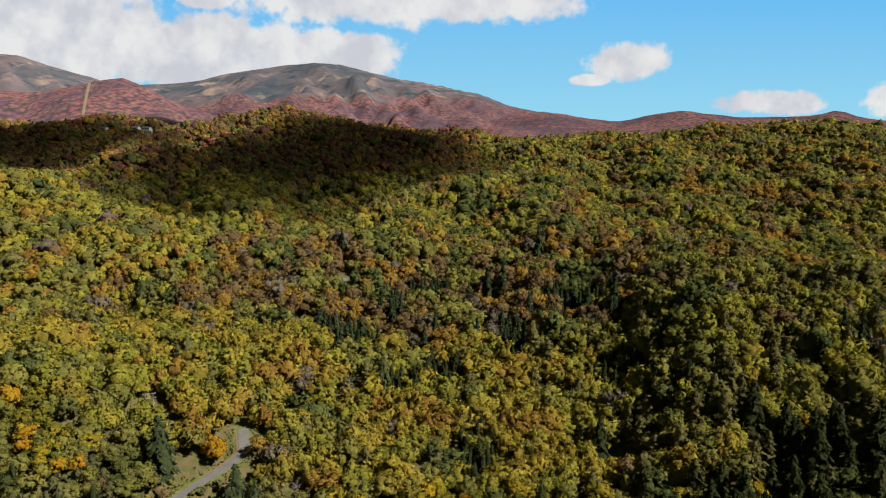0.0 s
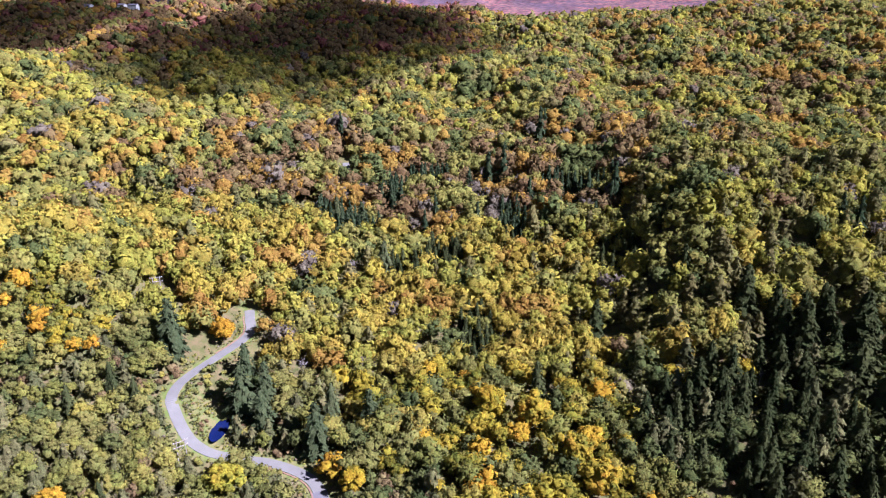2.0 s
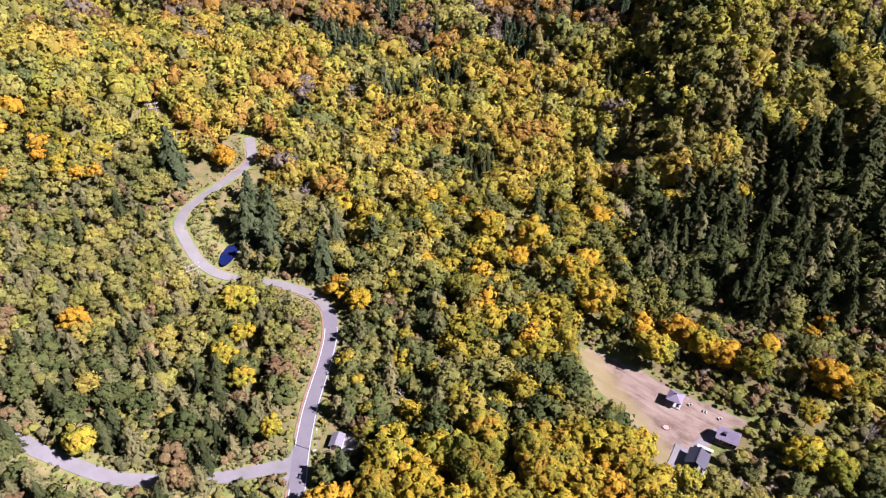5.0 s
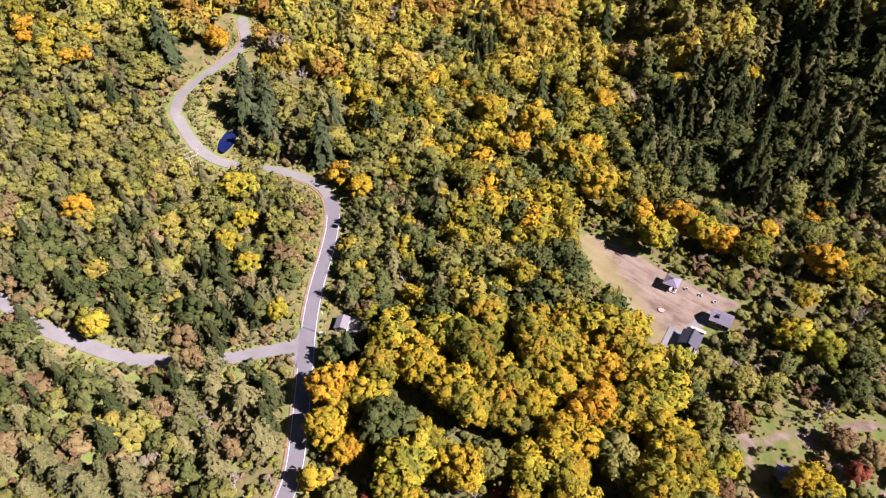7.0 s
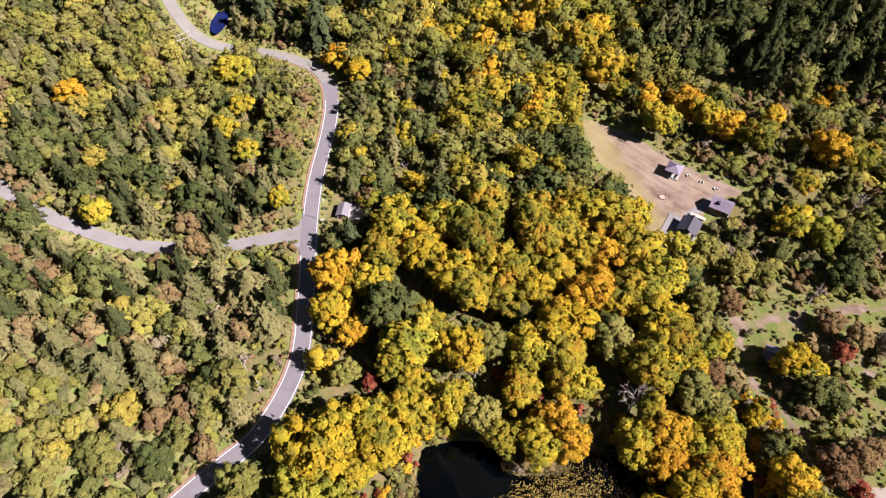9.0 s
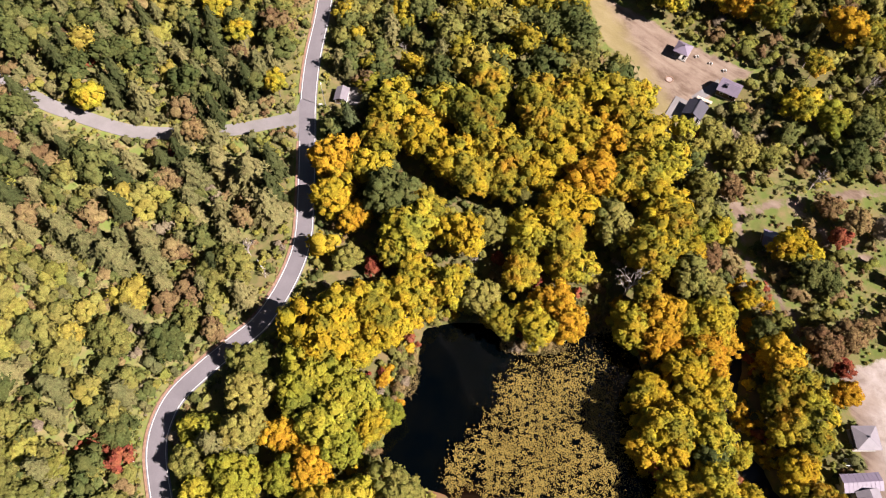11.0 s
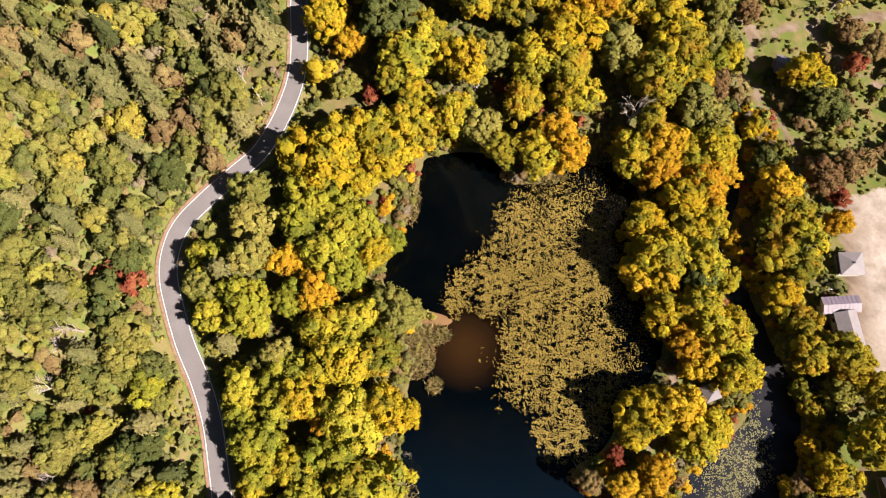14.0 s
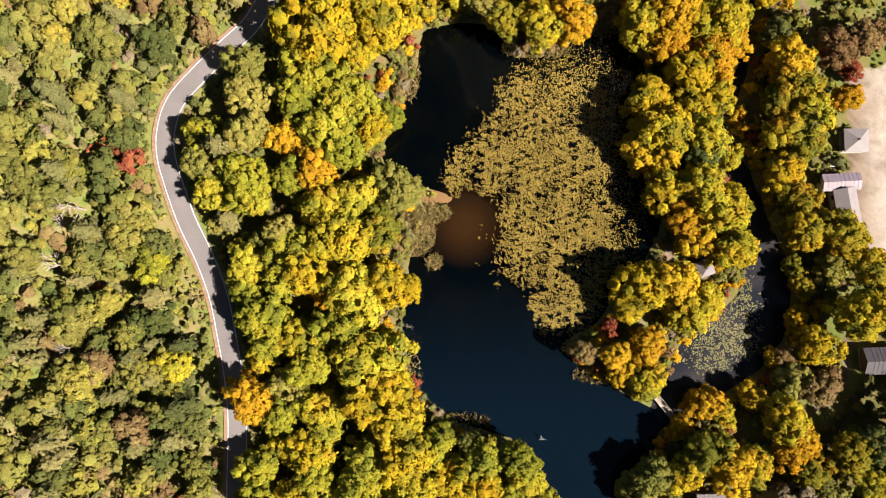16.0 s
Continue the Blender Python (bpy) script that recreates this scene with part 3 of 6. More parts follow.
def conifer(seed, boughs, leaves, slim, full=0.8, droop=0.32, size=0.05):
    """A pointed crown of height 1 and radius slim: uneven boughs round a shaded inside, with sprays of needles along them."""
    rng = np.random.default_rng(seed)
    rings, sides = 6, 7
    h = np.linspace(0.1, 0.97, rings)
    a = np.arange(sides) * 6.283 / sides
    reach = slim * 0.62 * (1 - h) ** full
    v = np.stack([np.cos(a)[None] * reach[:, None], np.sin(a)[None] * reach[:, None], np.repeat(h[:, None], sides, 1)], 2).reshape(-1, 3)
    v[:, :2] *= rng.uniform(0.75, 1.2, (len(v), 1))
    f = [(i * sides + j, i * sides + (j + 1) % sides, (i + 1) * sides + (j + 1) % sides) for i in range(rings - 1) for j in range(sides)]
    f += [(i * sides + j, (i + 1) * sides + (j + 1) % sides, (i + 1) * sides + j) for i in range(rings - 1) for j in range(sides)]
    pieces = [(v, np.array(f), unit(v * (1, 1, 0) + (0, 0, 0.02)))]
    k = (np.arange(boughs) + rng.uniform(0.2, 0.8, boughs)) / boughs
    top = 0.08 + 0.88 * k ** 1.15
    turn = np.arange(boughs) * 2.39996 + rng.uniform(-0.5, 0.5, boughs)
    length = slim * (1.04 - top) ** full * rng.uniform(0.72, 1.2, boughs) * (1 + 0.15 * np.sin(2 * turn + seed))
    which = np.repeat(np.arange(boughs), leaves)
    along = rng.uniform(0.42, 1.0, len(which))
    way = np.column_stack([np.cos(turn), np.sin(turn), np.zeros(boughs)])[which]
    side = np.column_stack([-np.sin(turn), np.cos(turn), np.zeros(boughs)])[which]
    r = length[which] * along
    c = way * r[:, None] + side * (rng.uniform(-0.34, 0.34, len(which)) * length[which] * (1.25 - along))[:, None]
    c[:, 2] = top[which] - droop * r * along + rng.uniform(-0.012, 0.02, len(which))
    facing = unit(way * 0.75 + side * rng.normal(0, 0.25, (len(which), 1)) + (0, 0, 0.6) + rng.normal(size=c.shape) * 0.12)
    s = size * (0.55 + 0.9 * (1.0 - top[which]))
    pieces.append((*leaf_tufts(c, facing + rng.normal(size=c.shape) * 0.25, s, rng, way - (0, 0, droop), 0.6), np.repeat(facing, 3, 0)))
    return joined(pieces)


def branches(seed, levels, first, spread, bare=True):
    """A trunk of height about 1 with forking limbs."""
    rng = random.Random(seed)
    bm = bmesh.new()

    def grow(at, way, length, r, level):
        end = at + way * length
        rod(bm, at, end, r, r * 0.62, 5 if level < 1 else 3)
        if level >= levels:
            return
        for _ in range(first if level == 0 else rng.choice((2, 3))):
            turn = Vector((rng.gauss(0, 1), rng.gauss(0, 1), rng.gauss(0.25, 0.5))).normalized()
            grow(at + way * length * rng.uniform(0.55, 1.0), (way + turn * spread).normalized(), length * rng.uniform(0.55, 0.8), r * 0.55, level + 1)
    grow(Vector((0, 0, 0)), Vector((0, 0, 1)), 0.42, 0.026, 0)
    v = np.array([p.co[:] for p in bm.verts])
    bmesh.ops.triangulate(bm, faces=bm.faces[:])
    f = np.array([[q.index for q in g.verts] for g in bm.faces])
    bm.free()
    return v, f


NEAR = [crown(s, 36, 35, 0.065, tall, 0.6) for s, tall in ((11, 1.0), (12, 1.15), (13, 0.95), (14, 1.25), (15, 1.05))]
HALF = [crown(s, 24, 28, 0.084, tall, 0.55) for s, tall in ((16, 1.0), (17, 1.2), (18, 1.1))]
SMALL = [crown(s, 9, 15, 0.128, tall, fuzz=0.08) for s, tall in ((19, 1.0), (20, 1.2), (29, 1.1))]
MID = [crown(s, 11, 20, 0.115, tall, rough=0.2, fuzz=0.14) for s, tall in ((21, 1.1), (22, 1.3), (23, 1.2), (24, 1.0))]
LOW = [crown(s, 9, 13, 0.140, tall, rough=0.2, fuzz=0.14) for s, tall in ((25, 1.1), (26, 1.4), (27, 1.2), (28, 1.0))]
FAR = [crown(s, 6, 6, 0.195, tall, rough=0.14, fuzz=0.1) for s, tall in ((31, 1.1), (32, 1.35), (33, 1.2), (34, 1.0))]
FARTHEST = [crown(s, 3, 3, 0.26, tall, droop=1.1, rough=0.1) for s, tall in ((35, 1.0), (36, 1.25), (37, 1.1), (38, 0.95))]
SOFT = [conifer(s, 64, 15, w, 0.55, 0.12, 0.040) for s, w in ((81, 0.27), (82, 0.30), (83, 0.24))]
SOFT_FAR = [conifer(s, 30, 7, w, 0.5, 0.12, 0.070) for s, w in ((84, 0.27), (85, 0.30), (86, 0.24))]
FIRS = [conifer(s, 72, 11, w, 0.64, 0.30, 0.046) for s, w in ((41, 0.25), (42, 0.30), (43, 0.20))]
FIRS_FAR = [conifer(s, 26, 5, w, 0.75, 0.3, 0.085) for s, w in ((51, 0.19), (52, 0.24))]
TWIGS = [branches(s, 4, 5, 0.75) for s in (61, 62, 63)]
BOUGHS = [branches(s, 1, 5, 0.6) for s in (71, 72)]
TONE_WORDS = {"gold": "golden olive", "green": "dark green", "olive": "olive green", "lime": "yellow-green", "yellow": "bright yellow", "amber": "orange-yellow",
              "rust": "rusty brown", "crimson": "dark red", "larch": "dull olive", "bare": "leafless grey"}
CROWN_MESH, TRUNK_MESH = {}, [mesh_of("trunk", v, f, BARK) for v, f in BOUGHS]
BARE_MESH = [mesh_of("bare_tree", v, f, PALE_BARK) for v, f in TWIGS]
pick = random.Random(5)
taken = []  # across, along, radius of what stands already


def broad_tree(x, y, r, tone, group):
    if tone == "crimson" or r < 2.2:
        name, tall, form = "bush", r * 0.9, pick.randrange(5)
    else:
        name, tall, form = "broadleaf_tree", pick.uniform(4.3, 6.2) + r * 0.2, pick.randrange(5)
    z = float(ground_z(x, y))
    if (off_line(ROAD_LINE, x, y)[0] < 15 and y < 110) or (34 < x < 80 and y < 62) or (60 < x < 110 and 60 < y < 115):
        tall = 0.7 * r + pick.uniform(0.6, 1.4)
    top = new(name)
    top.matrix_world = pose(x, y, z, 0, 0, pick.uniform(0, 360))
    tagged(top, TONE_WORDS[tone] + (" autumn bush" if name == "bush" else " broadleaf tree") + " with dense autumn leaves", "bush" if name == "bush" else "tree", group)
    far_off = math.hypot(math.hypot(x, y), EYE) > 188
    key = (form % 3 if far_off else form, tone, far_off)
    if key not in CROWN_MESH:
        CROWN_MESH[key] = mesh_of("crown", *(HALF if far_off else NEAR)[key[0]], LEAF[tone])
    c = new("crown", CROWN_MESH[key])
    c.parent = top
    c.location, c.scale = (0, 0, tall), (r, r, r * pick.uniform(0.85, 1.05))
    t = new("trunk", TRUNK_MESH[form % 2])
    t.parent = top
    t.scale = (tall * 1.0, tall * 1.0, tall * 1.15)
    taken.append((x, y, r))
    return top


FIR_MESH = {}


def fir_tree(x, y, r, tone, group, form=None):
    """A conifer: a slender dark fir in whorls, or a full soft larch."""
    form = pick.randrange(3) if form is None else form
    soft = tone == "larch"
    z = float(ground_z(x, y))
    top = new("larch_tree" if soft else "fir_tree")
    top.matrix_world = pose(x, y, z, 0, 0, pick.uniform(0, 360))
    tagged(top, "dull olive larch tree with soft full boughs" if soft else "dark green fir tree with drooping boughs", "conifer", group)
    if (form, tone) not in FIR_MESH:
        FIR_MESH[form, tone] = mesh_of("crown", *(SOFT if soft else FIRS)[form], LEAF[tone])
    c = new("crown", FIR_MESH[form, tone])
    c.parent = top
    t = new("trunk", TRUNK_MESH[0])
    t.parent = top
    tall = 2.6 + r * pick.uniform(1.9, 2.6) if soft else 5.5 + r * pick.uniform(2.1, 3.0)
    wide = r / (tall * ((0.27, 0.30, 0.24) if soft else (0.25, 0.30, 0.20))[form])
    c.scale = (tall * wide, tall * wide, tall)
    t.scale = (tall * 0.45, tall * 0.45, tall * 0.9)
    taken.append((x, y, r * 0.8))


# crowns that stand out: across, along, radius
WEST_BANK_YELLOW = [(-28.0, 53.5, 8.2), (-25.0, 58.0, 6.3), (-14.0, 56.5, 6.8), (-19.5, 49.5, 3.8), (-16.5, 33.0, 3.7), (-25.5, 16.0, 6.2), (-23.5, 10.0, 6.5), (-30.0,
    3.0, 5.2), (-14.0, 0.5, 4.9), (-9.0, -0.5, 2.8), (-31.5, -11.0, 4.5), (-39.5, -14.5, 3.9), (-17.0, -15.5, 7.5), (-13.0, -21.5, 5.1), (-27.5, -26.0, 5.0), (-33.5,
    -34.0, 4.2), (-29.5, -34.5, 4.6), (-18.5, -24.5, 4.6), (-11.5, -28.0, 5.2), (-9.5, -35.0, 5.8), (-7.0, -40.5, 5.3), (0.0, -39.5, 5.2), (6.5, -42.0, 5.3), (-32.5,
    -45.0, 5.4)]
WEST_BANK_OLIVE = [(-44.5, 48.0, 4.2), (-43.5, 40.5, 5.2), (-42.5, 32.5, 4.8), (-11.5, 20.5, 5.1), (-40.0, 9.5, 3.7), (-36.5, 11.5, 3.3), (-35.0, -21.0, 4.2), (3.5,
    -32.5, 2.6)]
WEST_BANK_LIME = [(-30.0, 44.5, 6.0), (-32.5, 39.5, 5.4), (-23.5, 40.0, 5.9), (-19.0, 38.0, 4.6), (-26.0, 33.5, 5.9), (-13.0, 36.0, 3.1), (-22.5, 30.0, 5.2), (-34.5,
    23.0, 3.9), (-43.5, 23.0, 5.3), (-51.0, 19.5, 4.3), (-42.5, 18.5, 4.2), (-20.0, 18.5, 4.5), (-33.0, 8.0, 5.2), (-43.5, 4.5, 4.6), (-40.0, -6.0, 5.2), (-43.5, -1.5,
    4.2), (-35.5, 3.0, 5.2), (-20.5, -1.5, 6.4), (-37.5, -9.5, 5.2), (-23.5, -8.5, 5.1), (-29.5, -16.5, 4.5), (-36.0, -27.5, 4.0), (-40.5, -37.5, 4.3), (-26.5, -30.5,
    3.9)]
WEST_BANK_LIME_B = [(-17.5, -37.0, 5.3), (-28.0, -40.5, 4.6), (-19.5, -42.0, 5.3), (-3.5, -32.5, 4.1), (5.5, -36.0, 4.5), (13.5, -35.5, 3.9), (15.0, -40.0, 4.0), (-40.0,
    -44.0, 4.8), (-11.5, -45.0, 5.3), (11.5, -45.0, 4.6), (18.0, -46.0, 4.6)]
WEST_BANK_AMBER = [(-35.5, 31.5, 4.0), (-28.5, 24.5, 4.6), (-26.5, -1.5, 3.6), (-42.0, -23.5, 5.1)]
NORTH_WOOD_AMBER = [(-29.0, 100.5, 6.6), (-23.0, 84.5, 4.1), (35.5, 94.0, 6.2), (40.5, 106.5, 5.5), (22.5, 60.5, 5.0), (25.5, 56.0, 4.6)]
NORTH_WOOD_YELLOW = [(-29.0, 90.0, 5.4), (-19.5, 97.5, 5.5), (-14.0, 115.5, 7.3), (-7.5, 107.0, 6.4), (-9.5, 78.5, 6.9), (-8.0, 70.0, 4.2), (0.5, 100.0, 6.2), (-1.0,
    117.5, 6.3), (27.0, 100.0, 5.0), (21.0, 94.0, 5.2), (37.5, 118.5, 6.7), (49.0, 118.5, 5.4), (52.5, 97.0, 6.4), (51.5, 85.0, 6.5), (48.5, 75.0, 6.6), (55.5, 73.5,
    4.2), (19.5, 78.5, 6.6), (27.0, 84.0, 6.7), (28.0, 70.5, 5.4), (3.0, 78.0, 5.7), (0.5, 64.0, 5.3), (19.0, 55.0, 5.2), (-10.0, 62.0, 5.2), (-17.5, 60.5, 5.5)]
NORTH_WOOD_LIME = [(-16.5, 107.0, 6.4), (-13.0, 74.5, 4.3), (-5.0, 86.0, 4.4), (5.5, 94.5, 6.0), (6.5, 112.0, 7.2), (11.0, 121.5, 6.3), (11.5, 103.0, 5.6), (17.0, 100.5,
    5.6), (14.0, 92.5, 5.4), (22.5, 118.5, 5.9), (23.5, 110.5, 6.2), (29.0, 112.0, 5.8), (31.0, 118.5, 5.9), (35.0, 106.5, 5.8), (45.0, 115.5, 6.7), (48.5, 105.5, 7.1),
    (45.5, 94.0, 5.9), (41.0, 91.5, 5.0), (53.0, 79.0, 5.4), (46.0, 72.0, 6.5), (26.5, 75.5, 5.8), (16.0, 68.0, 4.8), (11.0, 57.0, 4.4), (44.5, 62.5, 3.8)]
NORTH_WOOD_LIME_B = [(-5.0, 62.0, 4.1)]
NORTH_WOOD_GREEN = [(-14.5, 89.0, 6.3)]
NORTH_WOOD_OLIVE = [(9.0, 79.5, 4.6), (6.5, 61.5, 5.0), (-24.5, 73.5, 3.6)]
NORTH_WOOD_CRIMSON = [(19.5, 68.0, 2.2), (11.5, 74.0, 1.7), (-18.5, 72.0, 2.3)]
ISLAND_LIME = [(40.5, 56.0, 5.6), (51.0, 45.5, 5.6), (42.0, 40.0, 5.0), (44.5, 32.5, 5.9), (54.0, 31.0, 5.0), (60.0, 27.5, 3.0), (45.0, 20.5, 4.8), (57.0, 14.5, 4.8),
    (37.0, -4.0, 3.9), (40.5, -20.0, 4.0)]
ISLAND_YELLOW = [(47.5, 57.5, 5.7), (53.5, 55.5, 5.2), (58.0, 56.0, 5.8), (60.5, 52.0, 4.3), (57.0, 40.5, 5.6), (51.5, 37.0, 4.4), (40.5, 29.0, 4.6), (52.5, 20.5, 5.4),
    (59.5, 18.0, 4.1), (52.0, 9.5, 4.0), (59.0, 7.5, 4.8), (39.5, 0.0, 5.5), (46.0, 0.5, 5.3), (50.0, -5.0, 5.4), (53.5, -4.0, 3.8), (40.5, -13.0, 4.2)]
ISLAND_AMBER = [(46.5, 52.0, 5.0), (55.5, 48.5, 5.1), (46.0, 28.0, 3.8), (49.0, 13.5, 4.6), (33.5, -14.5, 3.1), (35.5, -18.5, 2.9)]
ISLAND_GREEN = [(53.0, 27.0, 4.1)]
ISLAND_CRIMSON = [(43.0, 25.5, 3.0), (47.5, 24.0, 2.4), (55.0, 10.0, 2.1), (33.5, -9.0, 2.1), (32.5, -17.5, 1.8)]
ISLAND_RUST = [(27.5, -14.0, 2.6)]
EAST_BANK_GREEN = [(69.5, 53.5, 3.8), (91.0, -24.0, 4.3), (93.0, -31.0, 4.4), (86.5, -33.0, 3.8)]
EAST_BANK_YELLOW = [(71.5, 47.5, 5.1), (76.5, 37.0, 4.4), (70.0, 24.0, 4.2), (74.5, 0.0, 4.4), (73.0, -7.5, 5.3), (76.0, -12.5, 4.6), (84.0, -6.0, 6.0), (86.5, 4.0, 4.5),
    (63.0, -23.5, 5.2), (57.0, -27.0, 4.7), (68.5, -28.0, 4.9), (52.5, -34.0, 4.7), (57.5, -38.0, 5.2), (48.0, -39.0, 4.2), (85.5, -40.5, 3.9)]
EAST_BANK_LIME = [(73.0, 42.5, 5.0), (69.5, 39.5, 3.7), (70.5, 32.5, 4.3), (74.5, 29.5, 4.0), (73.5, 18.0, 4.4), (75.0, 12.0, 4.9), (81.0, 10.5, 5.0), (73.0, 4.0, 4.9),
    (62.5, -37.0, 4.3), (74.0, -38.0, 4.0), (82.0, -34.5, 4.6)]
EAST_BANK_OLIVE = [(70.5, 13.5, 3.4), (41.5, -40.0, 4.7), (39.0, -43.5, 4.2)]
EAST_BANK_RUST = [(70.5, -14.5, 2.4), (80.0, 49.5, 4.1), (87.0, 52.0, 4.2)]
EAST_BANK_AMBER = [(68.5, -15.5, 2.2), (53.5, -25.0, 4.2), (48.5, -30.0, 4.9), (70.5, -33.0, 4.9), (83.5, 39.5, 3.3)]
EAST_BANK_CRIMSON = [(86.0, 46.5, 2.6)]
FIELD_SIDE_YELLOW = [(65.0, 80.5, 3.1), (81.0, 74.5, 5.1), (69.0, 63.0, 4.5), (92.0, 116.0, 4.9)]
FIELD_SIDE_LIME = [(61.0, 78.5, 3.5), (99.5, 112.0, 4.6), (59.5, 108.0, 3.3)]
FIELD_SIDE_GREEN = [(83.5, 68.0, 4.2), (87.5, 66.5, 3.2), (101.0, 100.0, 4.2), (107.5, 108.5, 4.3)]
SIDE_ROAD_RUST = [(-65.5, 108.5, 3.2)]
FIELD_SIDE_RUST = [(60.0, 71.5, 3.5), (70.0, 92.0, 3.2), (93.0, 86.5, 3.4), (98.0, 81.5, 3.4)]
FIELD_SIDE_OLIVE = [(63.0, 92.0, 4.0), (68.0, 107.0, 4.5), (74.0, 101.5, 4.5), (80.5, 100.5, 3.4)]
FIELD_SIDE_CRIMSON = [(65.5, 108.0, 2.4), (93.5, 78.0, 2.7)]
CAMP_ROW_YELLOW = [(63.0, 154.0, 5.4), (77.5, 155.5, 5.2), (17.0, 214.5, 6.4), (-29.0, 180.5, 4.4), (-68.5, 178.0, 5.9), (-64.0, 163.0, 3.5), (-67.0, 153.0, 3.8), (-59.0,
    143.5, 3.6), (-47.0, 125.5, 3.3), (-93.5, 117.0, 4.1)]
CAMP_ROW_AMBER = [(73.5, 161.0, 6.0), (83.0, 151.5, 4.8), (97.5, 155.0, 3.6), (109.5, 141.0, 5.7), (25.5, 201.0, 4.2), (49.5, 197.5, 5.0), (-89.0, 248.5, 5.0), (-113.0,
    160.5, 4.7)]
CAMP_ROW_LIME = [(90.5, 146.5, 5.2), (116.5, 138.5, 5.4), (99.0, 129.0, 3.7), (31.5, 210.0, 7.1), (43.5, 192.5, 6.1), (49.0, 178.0, 6.6)]
CAMP_ROW_OLIVE = [(9.5, 241.5, 4.4)]
CONIFERS_WEST = [(-61.5, 109.0, 3.4), (-69.5, 107.5, 3.2), (-75.5, 230.5, 4.1), (-65.0, 218.0, 4.4), (-72.5, 214.0, 5.4), (-64.0, 207.5, 4.7), (-43.5, 198.5, 4.9), (-103.5, 233.5, 5.6), (-43.0, 345.5, 4.2),
    (-28.5, 310.0, 4.4), (-26.5, 211.5, 3.8), (-40.5, 215.0, 3.8), (-55.5, 343.5, 3.6), (-26.0, 112.0, 3.0), (-49.5, 95.5, 5.1), (-55.5, 85.5, 3.6), (-84.0, 74.0, 4.4),
    (-78.5, 72.0, 4.6), (-44.5, 86.0, 5.1), (-79.5, 98.0, 3.9), (-81.0, 118.0, 4.1), (-72.0, 76.5, 4.3), (-64.0, 95.0, 4.5), (-90.5, 78.0, 4.5), (-70.0, 72.0, 3.7),
    (-58.0, 99.0, 4.5)]
CONIFERS_EAST = [(66.0, 269.0, 5.0), (101.5, 231.0, 5.1), (108.0, 227.0, 5.1), (93.0, 219.0, 5.4), (100.0, 215.5, 5.4), (106.5, 212.0, 5.4), (93.0, 201.0, 4.7), (35.5,
    228.5, 4.4), (80.5, 217.0, 4.4), (136.0, 190.5, 4.9), (124.5, 259.0, 6.6), (139.5, 237.5, 6.9), (133.0, 242.5, 6.0), (151.0, 219.5, 7.3), (162.0, 238.5, 7.7), (152.5,
    204.5, 7.0)]
BARE_TREES = [(98.5, 133.0, 3.2), (112.5, 123.5, 4.5), (82.0, 171.0, 2.9), (120.5, 228.5, 3.3), (-54.5, 237.5, 4.6), (-13.0, 141.0, 2.3), (-177.5, 309.5, 5.5), (-44.5,
    309.0, 4.4), (41.0, 65.0, 7.2), (6.5, 74.0, 2.9), (42.0, 84.0, 3.4), (-30.5, 22.0, 2.9), (-44.5, 70.0, 2.2), (-23.5, 27.0, 1.5), (-49.0, 76.0, 3.9), (-79.0, 16.5,
    4.7), (91.0, 93.5, 4.8), (-82.5, 13.5, 3.4), (60.5, 32.5, 2.4), (-83.0, 4.5, 4.0), (-81.0, -13.0, 3.4), (9.0, -38.0, 1.2), (-26.5, -38.0, 2.2), (-9.5, -9.0, 1.7)]
STANDING = [("rust", SIDE_ROAD_RUST), ("yellow", WEST_BANK_YELLOW), ("olive", WEST_BANK_OLIVE), ("lime", WEST_BANK_LIME), ("lime", WEST_BANK_LIME_B), ("amber", WEST_BANK_AMBER), ("amber",
    NORTH_WOOD_AMBER), ("yellow", NORTH_WOOD_YELLOW), ("gold", NORTH_WOOD_LIME), ("gold", NORTH_WOOD_LIME_B), ("green", NORTH_WOOD_GREEN), ("olive", NORTH_WOOD_OLIVE),
    ("crimson", NORTH_WOOD_CRIMSON), ("yellow", ISLAND_LIME), ("amber", ISLAND_YELLOW[::3]), ("yellow", ISLAND_YELLOW[1::3]), ("yellow", ISLAND_YELLOW[2::3]), ("amber", ISLAND_AMBER), ("green", ISLAND_GREEN), ("crimson", ISLAND_CRIMSON),
    ("rust", ISLAND_RUST), ("green", EAST_BANK_GREEN), ("amber", EAST_BANK_YELLOW[::4]), ("yellow", EAST_BANK_YELLOW[1::4]), ("yellow", EAST_BANK_YELLOW[2::4]), ("gold", EAST_BANK_YELLOW[3::4]), ("gold", EAST_BANK_LIME), ("olive", EAST_BANK_OLIVE), ("rust", EAST_BANK_RUST),
    ("amber", EAST_BANK_AMBER), ("crimson", EAST_BANK_CRIMSON), ("yellow", FIELD_SIDE_YELLOW), ("lime", FIELD_SIDE_LIME), ("green", FIELD_SIDE_GREEN), ("rust",
    FIELD_SIDE_RUST), ("olive", FIELD_SIDE_OLIVE), ("crimson", FIELD_SIDE_CRIMSON), ("yellow", CAMP_ROW_YELLOW), ("amber", CAMP_ROW_AMBER), ("gold", CAMP_ROW_LIME),
    ("olive", CAMP_ROW_OLIVE)]

